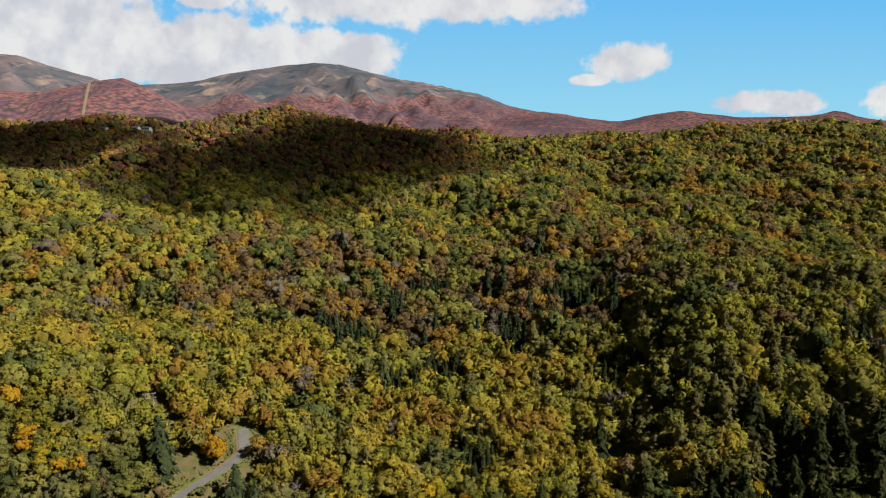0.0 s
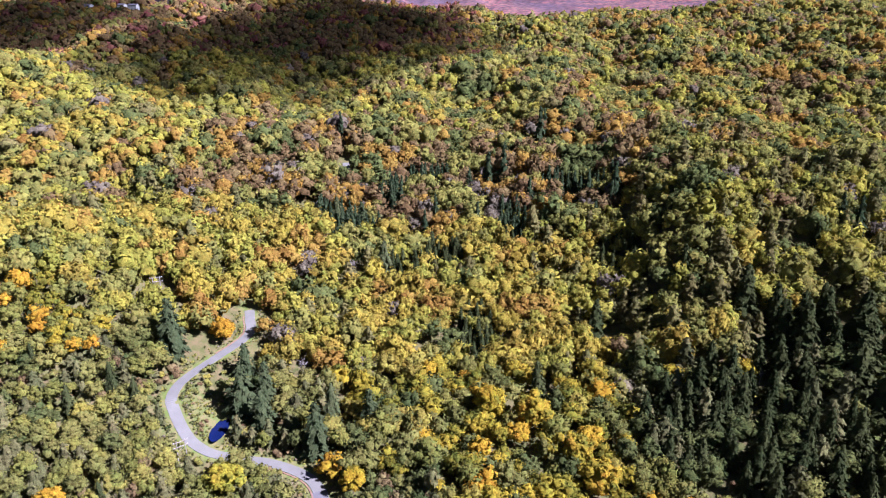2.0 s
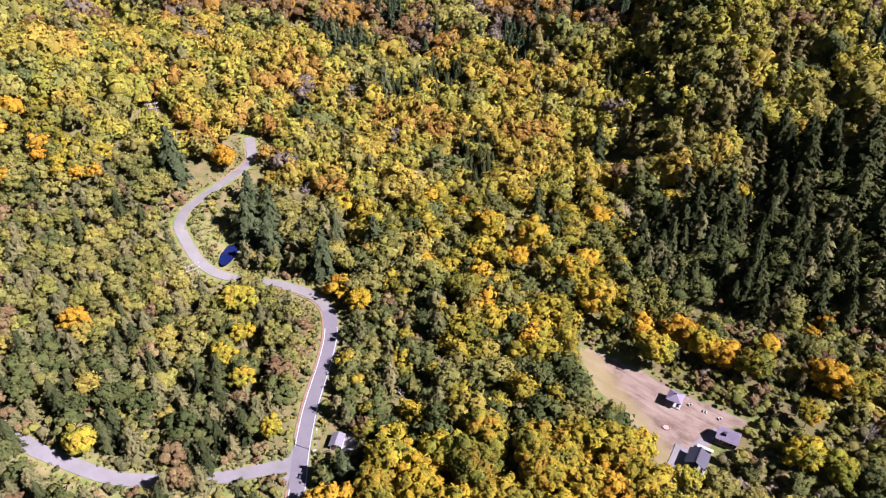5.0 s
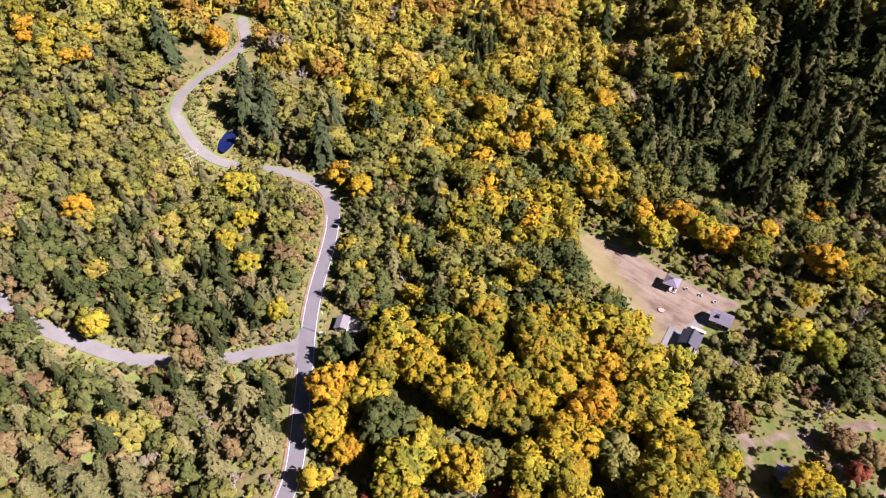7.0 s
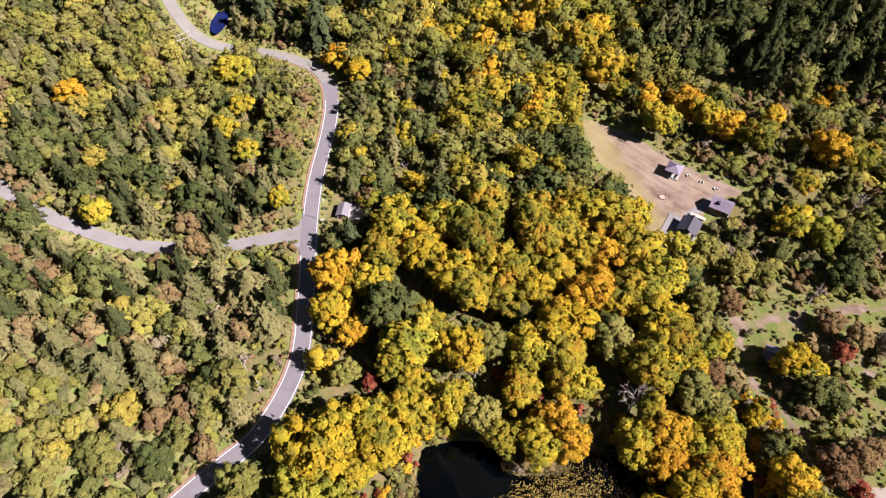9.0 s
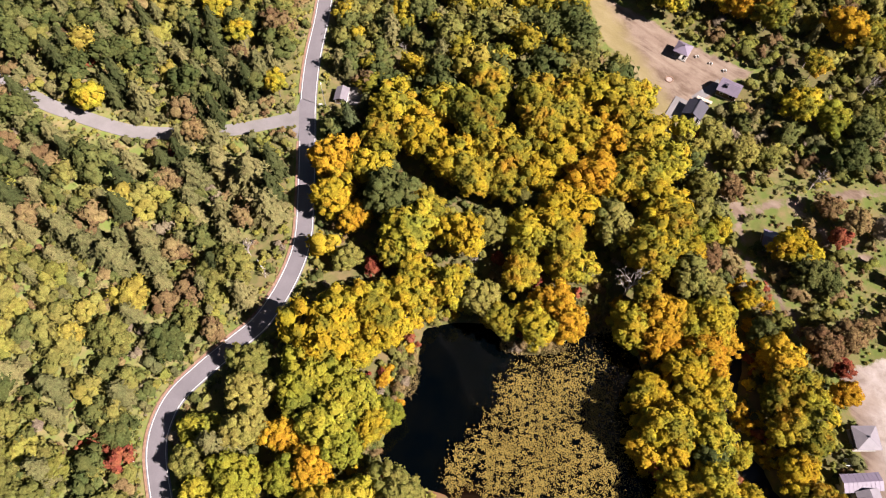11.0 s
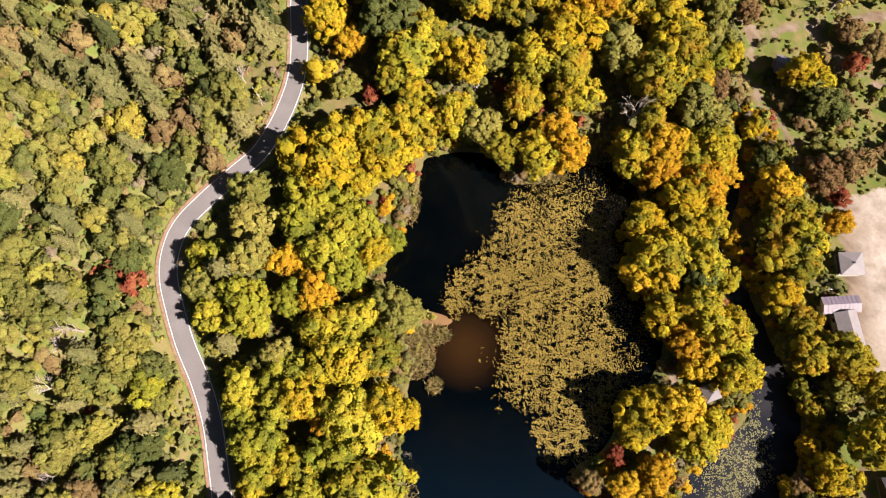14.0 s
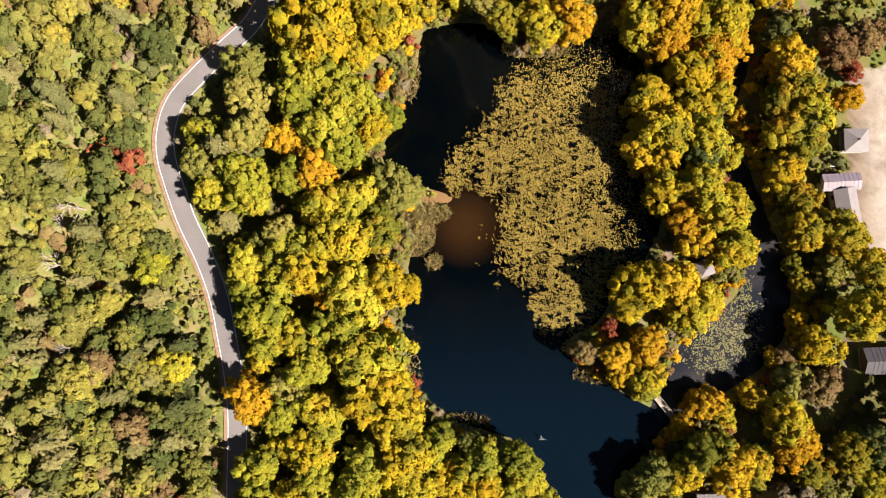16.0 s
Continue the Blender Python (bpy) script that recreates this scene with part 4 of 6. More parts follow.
for tone, spots in STANDING:
    for x, y, r in spots:
        gap = -float(inside_by(CANAL, np.array([x]), np.array([y]))[0])
        if -1 < gap < 0.75 * r:  # crowns lean off the open channel
            r = max(2.6, gap / 0.75)
        broad_tree(x, y, r, tone, "trees round the pond")
for x, y, r in CONIFERS_WEST + CONIFERS_EAST:
    fir_tree(x, y, r * (1.15 if x < 0 and y > 130 else 1.0), "larch" if -95 < x < -42 and y < 130 else "lit_fir" if x < 0 else "fir", "conifers")
for i, (x, y, r) in enumerate(BARE_TREES):
    ob = new("bare_tree", BARE_MESH[i % 3])
    ob.matrix_world = pose(x, y, float(ground_z(x, y)), 0, 0, i * 71) @ Matrix.Diagonal((r * 1.9, r * 1.9, r * 1.9, 1))
    tagged(ob, "leafless grey tree with fine pale branches", "tree", "bare trees")
    taken.append((x, y, r * 0.6))


FIR_CLUMPS = [(-50, 345, 18, 8), (-28, 377, 9, 14), (-2, 322, 12, 10), (36, 345, 8, 14), (-18, 310, 9, 8), (66, 374, 14, 7), (90, 370, 8, 6), (13, 263, 8, 18), (84, 311, 11, 11), (-8, 398, 14, 7)]
FIR_STANDS = [(101, 199, 36, 27), (134, 186, 26, 20), (146, 234, 26, 20)]  # a dark stand of tall conifers


FINE_WOODS = [(-170, -52, -84, 74, 4.3), (-190, -43, 74, 235, 4.8), (-37, -4, 112, 186, 4.7), (62, 134, 58, 172, 4.6)]  # low, close growth: from, to across and along, spacing


def mix_at(x, y, wild):
    """Which trees grow at a spot: a list of tones and their shares."""
    for cx, cy, rx, ry in FIR_CLUMPS:
        if ((x - cx) / rx) ** 2 + ((y - cy) / ry) ** 2 < 1:
            return (("fir", 7), ("lime", 0.8), ("olive", 1))
    if any(((x - cx) / rx) ** 2 + ((y - cy) / ry) ** 2 < 1 for cx, cy, rx, ry in FIR_STANDS):
        return (("fir", 5.0), ("green", 2.4), ("larch", 1.5), ("olive", 0.3), ("amber", 0.1))
    if hump(x, y, -180, 258, 58, 42) > 0.45:
        return (("green", 0.6), ("olive", 3.4), ("lime", 5), ("gold", 2.2), ("amber", 0.6))
    if y < 235 and x < -42:
        if 92 < y < 150:
            return (("larch", 3.6), ("green", 5), ("fir", 3), ("rust", 1.2), ("olive", 1.2), ("lime", 0.3), ("yellow", 0.15))
        if y > 117:
            return (("green", 1.0), ("olive", 4.5), ("larch", 3.0), ("rust", 0.7), ("fir", 0.4), ("lime", 3.4), ("yellow", 0.4))
        if x < -58 and y < 72:
            return (("olive", 4.6), ("larch", 3.2), ("lime", 2.0), ("rust", 1.1), ("green", 3.0), ("yellow", 0.3), ("crimson", 0.05))
        return (("larch", 5), ("olive", 3.4), ("rust", 1.0), ("fir", 0.9), ("green", 1.8), ("lime", 1.0), ("yellow", 0.1))
    if -38 < x < -2 and 110 < y < 185:
        return (("green", 5), ("olive", 2.6), ("larch", 1.4), ("rust", 0.9), ("gold", 1.0), ("fir", 0.6))
    if y < 170:
        if x > 60:
            return (("olive", 4), ("rust", 2), ("larch", 0.6), ("lime", 2.4), ("green", 1.4), ("bare", 0.4), ("amber", 0.5))
        return (("gold", 5), ("yellow", 0.5), ("olive", 3.6), ("green", 3.2), ("amber", 0.4))
    if hump(x, y, 108, 312, 30, 28) > 0.5:
        return (("green", 1.6), ("olive", 4), ("lime", 2.4), ("larch", 1.0))
    if x > 58 + 0.12 * (y - 170) and y < 345:
        return (("fir", 0.5), ("green", 1.3), ("larch", 3.0), ("olive", 4), ("lime", 3.0), ("gold", 1.0), ("rust", 0.5), ("bare", 0.3))
    if y < 235:
        return (("gold", 5), ("lime", 2), ("yellow", 0.8), ("olive", 3), ("amber", 0.6), ("green", 1))
    if y < 300:
        return (("green", 0.3), ("olive", 1.6), ("larch", 0.4), ("lime", 4.4), ("gold", 4), ("yellow", 2.4), ("amber", 1.0), ("bare", 0.3))
    if hump(x, y, 2, 365, 40, 15) > 0.5:
        return (("olive", 2), ("rust", 3), ("bare", 1.2), ("fir", 1.2), ("amber", 1.0))
    # rust-brown trees; the darker mix also stands in for half shade here
    if 352 < y < 452 and -150 < x < 130:
        return (("green", 1.4), ("olive", 3), ("rust", 4), ("amber", 2.4), ("bare", 0.5), ("fir", 0.3))
    if y < 345:
        return (("green", 0.3), ("olive", 2.4), ("larch", 0.8), ("lime", 4), ("gold", 4), ("yellow", 1.6), ("amber", 1.0), ("bare", 0.3))
    if -130 < x < 0.05 * y and 395 < y < 600:
        return (("green", 1.4), ("larch", 1), ("olive", 5), ("lime", 2.2), ("gold", 0.4), ("amber", 0.9), ("rust", 1.2))
    if x > 0.05 * y and y < 1200:
        return (("green", 1.6), ("olive", 5), ("lime", 2.6), ("larch", 1.2), ("bare", 0.4), ("rust", 1.6), ("amber", 1.4)) if wild < 0.25 else (("green", 1), ("olive", 3), ("lime", 1.6), ("rust", 2.2), ("amber", 2.0))
    if y > 620:
        return (("green", 0.8), ("olive", 1.5), ("rust", 6), ("amber", 2.4), ("crimson", 1.6))
    return (("green", 0.8), ("larch", 1.0), ("olive", 4.8), ("lime", 3.2), ("gold", 1.6), ("amber", 1.2), ("rust", 0.7), ("bare", 0.2))


def clear_of(x, y, r, share=0.72):
    """Which spots leave roads, water, yards, buildings and standing trees free."""
    ok = np.ones(len(x), bool)
    near = (np.abs(x) < 260) & (y < 440)
    nx, ny, nr = x[near], y[near], r[near]
    main = off_line(ROAD_LINE, nx, ny)[0]
    hidden = ((ny > 265) & (ny < 350)) | ((ny > 366) & (ny < 392))
    open_ = np.maximum(np.maximum(inside_by(POND, nx, ny), inside_by(CANAL, nx, ny)), np.maximum(inside_by(CAMP, nx, ny), inside_by(LOT, nx, ny)))
    good = (main > np.where(hidden, -1.0, 2.6 + nr * 0.85)) & (off_line(SIDE_LINE, nx, ny)[0] > np.where((nx < -108) | ((nx > -72) & (nx < -60)), 0.2, 2.2) + nr * 0.55) & (open_ < -0.85 * nr)
    for path in PATHS:
        good &= off_line(catmull(path), nx, ny)[0] > 1.0 + nr * 0.7
    # no tall crown leans over the open stretches of the road
    reach = 1 / (EYE - land(nx, ny))
    for h in (5.0, 9.0):
        k = 1 + h * reach * (nr > 2.2)
        seen = (ny > -80) & (ny < 254) & ~((nx > -72) & (nx < -55) & (ny > 170) & (ny < 200))
        good &= ~seen | (off_line(ROAD_LINE, nx * k, ny * k)[0] > 2.3 + 0.5 * nr)
        good &= (nx < -108) | ((nx > -74) & (nx < -60)) | (off_line(SIDE_LINE, nx * k, ny * k)[0] > 1.8 + 0.4 * nr)
    for bx, by, br in KEEP_FREE:
        good &= np.hypot(nx - bx, ny - by) > br + nr * 0.8
    for tx, ty, tr in taken:
        good &= np.hypot(nx - tx, ny - ty) > share * (tr + nr)
    ok[near] = good
    return ok


def fill_woods():
    rng = np.random.default_rng(8)
    spots, y = [], -84.0
    while y < 1050:
        gap = 6.2 + 0.0026 * max(y, 0) + 0.003 * max(y - 600, 0)
        half = 0.67 * math.hypot(max(y, 0), 160) + 14
        row = np.arange(-half, half, gap)
        spots.append(np.column_stack([row + rng.uniform(-0.4, 0.4, len(row)) * gap, np.full(len(row), y) + rng.uniform(-0.4, 0.4, len(row)) * gap, np.full(len(row), gap)]))
        y += gap * 0.92
    p = np.concatenate(spots)
    low, extra = np.zeros(len(p), bool), np.zeros((0, 3))
    for x0, x1, y0, y1, gap in FINE_WOODS:
        low |= (p[:, 0] > x0) & (p[:, 0] < x1) & (p[:, 1] > y0) & (p[:, 1] < y1)
        gx, gy = np.meshgrid(np.arange(x0, x1, gap), np.arange(y0, y1, gap))
        extra = np.concatenate([extra, np.column_stack([gx.ravel() + rng.uniform(-0.44, 0.44, gx.size) * gap, gy.ravel() + rng.uniform(-0.44, 0.44, gx.size) * gap, np.full(gx.size, gap)])])
    for cx, cy, rx, ry in FIR_CLUMPS:
        low |= ((p[:, 0] - cx) / rx) ** 2 + ((p[:, 1] - cy) / ry) ** 2 < 1
        gx, gy = np.meshgrid(np.arange(-rx, rx, 3.6), np.arange(-ry, ry, 3.6))
        gx, gy = gx.ravel() + rng.uniform(-1.5, 1.5, gx.size), gy.ravel() + rng.uniform(-1.5, 1.5, gx.size)
        on = (gx / rx) ** 2 + (gy / ry) ** 2 < 1
        extra = np.concatenate([extra, np.column_stack([gx[on] + cx, gy[on] + cy, np.full(on.sum(), 3.6)])])
    p = np.concatenate([p[~low], extra])
    x, y = p[:, 0], p[:, 1]
    low_side = (p[:, 2] > 4) & (p[:, 2] < 4.5)
    thin = (x < -52) & (y < 74) & (rng.uniform(size=len(x)) < 0.3)
    r = p[:, 2] * np.where(y > 240, np.where(y > 560, 0.6, 0.66), np.where(low_side, 0.8, 0.68)) * rng.uniform(0.75, 1.25, len(x)) * np.where(y > 240, rng.uniform(0.72, 1.42, len(x)), 1.0)
    field = (np.abs(x - 90) < 40) & (y > 40) & (y < 110)
    thin |= (x > 62) & (y > 58) & (y < 172) & (rng.uniform(size=len(x)) < 0.66)
    thin |= (np.hypot(x + 86, y - 206) < 10) | (np.hypot((x - 152) / 1.6, y - 202) < 6.5) | ((x > 48) & (y > 122) & (y < 172) & (inside_by(CAMP, x, y) > -11) & (rng.uniform(size=len(x)) < 0.85))
    for hx, hy in ((-441, 893), (-408, 919), (-393, 918)):
        thin |= (np.abs(x - hx) < 11) & (np.abs(y - hy) < 20)
    ok = clear_of(x, y, r) & ~thin & (~field | (inside_by(FIELD, x, y) < -4) | (rng.uniform(size=len(x)) < 0.12))
    x, y, r = x[ok], y[ok], r[ok]
    z, wild = ground_z(x, y), waves(x, y, 120, 12)
    drift = waves(x, y, 46, 21)
    slant = np.sqrt(x ** 2 + y ** 2 + (EYE - z) ** 2)
    made = {"broad": len([t for t in bpy.data.objects if t.name.startswith("broadleaf")]), "fir": 0, "larch": 0}
    heaps, crowns = {}, []
    for i in np.argsort(slant):
        tones, weights = zip(*mix_at(x[i], y[i], wild[i]))
        if y[i] > 240:
            # trees of one colour stand together
            share = 0.5 * (1 + math.erf((1.25 * drift[i] + pick.gauss(0, 0.75)) / 1.414)) * sum(weights)
            tone = tones[min(int(np.searchsorted(np.cumsum(weights), share)), len(tones) - 1)]
        else:
            tone = pick.choices(tones, weights)[0]
        kind = tone if (tone == "fir" and slant[i] < 480) or (tone == "larch" and slant[i] < 430) else "broad"
        # the nearest of each kind are things, the rest one body of woods
        if kind in made and made[kind] < {"broad": 298, "fir": 220, "larch": 230}[kind]:
            made[kind] += 1
            if kind == "broad":
                broad_tree(x[i], y[i], r[i], tone, "trees of the wood")
            else:
                fir_tree(x[i], y[i], r[i] * (0.86 if kind == "fir" else 0.9), tone, "conifers")
            continue
        a = pick.uniform(0, 6.283)
        turn = np.array([[math.cos(a), -math.sin(a), 0], [math.sin(a), math.cos(a), 0], [0, 0, 1]])
        crowns.append((x[i], y[i], r[i]))
        if kind == "fir":
            tall = 7.5 + r[i] * pick.uniform(1.7, 2.6)
            v, f, n = (FIRS if slant[i] < 270 else FIRS_FAR)[pick.randrange(2)]
            v = (v * (tall * 0.85, tall * 0.85, tall)) @ turn.T + (x[i], y[i], z[i])
        elif kind == "larch":
            tall = 2.6 + r[i] * pick.uniform(1.9, 2.6)
            v, f, n = (SOFT if slant[i] < 200 else SOFT_FAR)[pick.randrange(3)]
            v = (v * (r[i] / 0.27, r[i] / 0.27, tall)) @ turn.T + (x[i], y[i], z[i])
        else:
            v, f, n = pick.choice(SMALL if r[i] < 3.9 and slant[i] < 230 else HALF if slant[i] < 190 else MID if slant[i] < 310 else LOW if slant[i] < 430 else FAR if slant[i] < 640 else FARTHEST)
            low_here = (x[i] < -52 and y[i] < 74) or (x[i] > 62 and y[i] < 172) or (-37 < x[i] < -4 and 112 < y[i] < 186)
            rise = pick.uniform(2.0, 3.5) if low_here else pick.uniform(3.2, 6.8)
            v = (v * (r[i] * pick.uniform(0.76, 1.24), r[i] * pick.uniform(0.76, 1.24), r[i] * (pick.uniform(0.85, 1.35) if y[i] > 240 else pick.uniform(0.9, 1.1)))) @ turn.T + (x[i], y[i], z[i] + rise)
        n = n @ turn.T
        heaps.setdefault((tone, y[i] > 240), []).append((v, f, n))
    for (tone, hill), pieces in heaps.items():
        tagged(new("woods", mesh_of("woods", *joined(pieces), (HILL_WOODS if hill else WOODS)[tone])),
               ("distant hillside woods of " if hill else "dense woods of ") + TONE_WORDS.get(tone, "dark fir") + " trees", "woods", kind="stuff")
    return crowns


def undergrowth(crowns):
    """Low bushes and saplings that cover the forest floor between the trees."""
    rng = np.random.default_rng(9)
    gx, gy = np.meshgrid(np.arange(-150, 150, 2.75), np.arange(-80, 238, 2.75))
    x, y = (g.ravel() + rng.uniform(-1.1, 1.1, g.size) for g in (gx, gy))
    inside = np.abs(x) < 0.70 * np.hypot(np.maximum(y, 0), 150) + 8
    x, y = x[inside], y[inside]
    r = rng.uniform(0.9, 2.1, len(x)) * rng.uniform(0.7, 1.0, len(x)) * np.where((x < -52) & (y < 230), 1.6, 1.0) * np.where(hump(x, y, -88, 208, 10, 9) > 0.35, 0.5, 1.0) * np.where((x > 48) & (y > 40) & (y < 172), 1.5, 1.0)
    ok = clear_of(x, y, r, 0.55)
    x, y, r = x[ok], y[ok], r[ok]
    keep = np.ones(len(x), bool)
    for cx, cy, cr in crowns:
        if cy < 310:
            keep &= np.hypot(x - cx, y - cy) > 0.6 * cr
    field = inside_by(FIELD, x, y)
    turf = np.minimum(off_line(ROAD_LINE, x, y)[0], off_line(SIDE_LINE, x, y)[0]) < 3.8
    keep &= ((field < 0) | (rng.uniform(size=len(x)) < 0.4 + 0.5 * waves(x, y, 22, 16))) & ~(turf & (rng.uniform(size=len(x)) < 0.5)) & (hump(x, y, -78, 40, 8, 7) < 0.5)
    x, y, r = x[keep], y[keep], r[keep]
    z, patch = ground_z(x, y), waves(x, y, 34, 15)
    form = [crown(s, 2, 9, 0.24, 1.0, droop=1.1) for s in (91, 92, 93)]
    heaps = {}
    for i in range(len(x)):
        if patch[i] > 0.6 and rng.uniform() < 0.3:
            tone = "rust"
        else:
            dry = x[i] > 62 and 55 < y[i] < 114
            tone = pick.choices(("olive", "green", "lime", "larch", "rust", "yellow", "crimson", "bare"), (4.5, 0.6, 2.4, 3.4, 3, 0.3, 0.12, 1.2) if dry else (4.5, 1.4, 1.6, 3.0, 1.2, 0.2, 0.15, 0.3) if x[i] < -50 and y[i] < 110 else (4, 1.6, 2.4, 3.0, 1.2, 0.3, 0.04, 0.1))[0]
        v, f, n = form[i % 3]
        heaps.setdefault(tone, []).append((v * (r[i], r[i], r[i] * 0.9) + (x[i], y[i], z[i] + 0.45 * r[i]), f, n))
    for tone, pieces in heaps.items():
        tagged(new("undergrowth", mesh_of("undergrowth", *joined(pieces), WOODS[tone])), TONE_WORDS[tone] + " bushes and saplings covering the forest floor", "undergrowth", kind="stuff")


KEEP_FREE = [(66, 139, 4), (76, 126, 5), (65, 117, 5), (-30, 125, 5), (89, 30, 4), (89, 17, 8), (79, 79, 4), (54, 3, 2.5), (91, -16, 5), (60, -46, 4), (66, 40, 3), (67, 22, 3), (70, 6, 4), (69, -10, 5), (58, -18, 5), (-117, 260, 3), (-79, 205, 4)]
undergrowth(fill_woods())


def shore_bushes():
    """Low red, orange and olive bushes along the water's edge."""
    rng = np.random.default_rng(17)
    gx, gy = np.meshgrid(np.arange(-24, 84, 1.6), np.arange(-58, 72, 1.6))
    x, y = (g.ravel() + rng.uniform(-0.7, 0.7, g.size) for g in (gx, gy))
    wet = np.maximum(inside_by(POND, x, y), inside_by(CANAL, x, y))
    on = (wet < -0.2) & (wet > -6.5) & (np.hypot(x + 5.5, (y - 12) * 0.6) > 4.5) & (rng.uniform(size=len(x)) < np.where(wet > -2.8, 0.75, 0.6))
    for path in PATHS:
        on &= off_line(catmull(path), x, y)[0] > 1.3
    for bx, by, br in KEEP_FREE:
        on &= np.hypot(x - bx, y - by) > br
    x, y = x[on], y[on]
    z, patch, red = ground_z(x, y), waves(x, y, 20, 33), waves(x, y, 13, 34)
    form = [crown(s, 5, 8, 0.2, 0.9) for s in (94, 95, 96)]
    heaps = {}
    for i in range(len(x)):
        tone = "crimson" if red[i] > 0.5 and patch[i] > -0.3 else "amber" if red[i] > (-0.2 if x[i] > 38 or (x[i] > 20 and y[i] < 0) else 0.25) else pick.choices(("olive", "rust", "lime", "larch", "bare"), (3, 2.4, 1.6, 1.6, 1))[0]
        r = rng.uniform(0.75, 1.6)
        v, f, n = form[i % 3]
        heaps.setdefault(tone, []).append((v * (r, r, r * 0.9) + (x[i], y[i], z[i] + 0.4 * r), f, n))
    for tone, pieces in heaps.items():
        tagged(new("shore_bushes", mesh_of("shore_bushes", *joined(pieces), WOODS[tone])), TONE_WORDS[tone] + " low bushes along the pond's edge", "bushes", kind="stuff")


shore_bushes()


def verge_plants():
    """Knee-high grass tufts and herbs along the roads, round the yards and on the open turf."""
    rng = np.random.default_rng(23)
    spots = []
    for line, half in ((ROAD_LINE, 3.15), (SIDE_LINE, 2.3)):
        p = line[(line[:, 1] < 268) & (line[:, 1] > -76)]
        d = np.gradient(p[:, :2], axis=0)
        d /= np.linalg.norm(d, axis=1)[:, None]
        i = rng.integers(0, len(p), 2100 if half > 3 else 550)
        off = (half + rng.gamma(1.6, 1.0, len(i))) * rng.choice((-1, 1), len(i))
        spots.append(p[i, :2] + np.column_stack([-d[i, 1], d[i, 0]]) * off[:, None] + rng.normal(0, 0.5, (len(i), 2)))
    for cx, cy, rx, ry, n in ((62, 137, 30, 34, 1100), (92, 78, 34, 38, 1500), (92, 25, 12, 28, 260), (-84, 206, 14, 14, 420), (-78, 40, 9, 8, 200), (153, 202, 14, 8, 240)):
        spots.append(np.column_stack([cx + rng.uniform(-rx, rx, n), cy + rng.uniform(-ry, ry, n)]))
    x, y = np.concatenate(spots).T
    bare = np.maximum(inside_by(CAMP, x, y), inside_by(LOT, x, y))
    wet = np.maximum(inside_by(POND, x, y), inside_by(CANAL, x, y))
    on = (off_line(ROAD_LINE, x, y)[0] > 3.1) & (off_line(SIDE_LINE, x, y)[0] > 2.3) & (bare < -0.2) & (wet < -0.3) & (np.hypot((x + 78.8) / 3.2, (y - 205.5) / 8.0) > 1.0)
    for path in PATHS:
        on &= off_line(catmull(path), x, y)[0] > 1.2
    for bx, by, br in KEEP_FREE[:10]:
        on &= np.hypot(x - bx, y - by) > br
    x, y = x[on], y[on]
    z, patch = ground_z(x, y), waves(x, y, 18, 41)
    form = [crown(s, 1, 12, 0.24, 0.9, droop=0.9) for s in (97, 98, 99)]
    heaps = {}
    for i in range(len(x)):
        tone = "rust" if patch[i] > 0.75 else pick.choices(("olive", "lime", "larch", "green", "bare"), (4, 2.6, 2.6, 1.4, 0.5))[0]
        r = rng.uniform(0.35, 0.9)
        v, f, n = form[i % 3]
        heaps.setdefault(tone, []).append((v * (r, r, r * 0.75) + (x[i], y[i], z[i] + 0.25 * r), f, n))
    for tone, pieces in heaps.items():
        tagged(new("verge_plants", mesh_of("verge_plants", *joined(pieces), WOODS[tone])), TONE_WORDS[tone] + " grass tufts and herbs along verges and clearings", "undergrowth", kind="stuff")


verge_plants()


# ---- the pond's plants ----
MAT = [(13, 49), (25, 54), (36, 55), (41, 49), (40, 35), (42, 23), (43, 13), (39, 3), (34, -4), (29, -10), (24, -12), (17, -7), (18, -1), (10, 3), (9, 11),
       (10, 20), (0, 21), (-1, 27), (8, 37), (10, 44)]
SMALL_MAT = [(49, -13), (57, -8), (61, 3), (65, 2), (66, -12), (60, -18), (50, -17)]
WEED = plain("floating pond weed", (0.185, 0.128, 0.030), 0.85, second=(0.130, 0.100, 0.028), size=0.7, fine=0.3, gloss=0.05)
PALE_WEED = plain("pale pond weed", (0.150, 0.132, 0.066), 0.7, second=(0.095, 0.095, 0.045), size=4.0, fine=0.3, gloss=0.05)


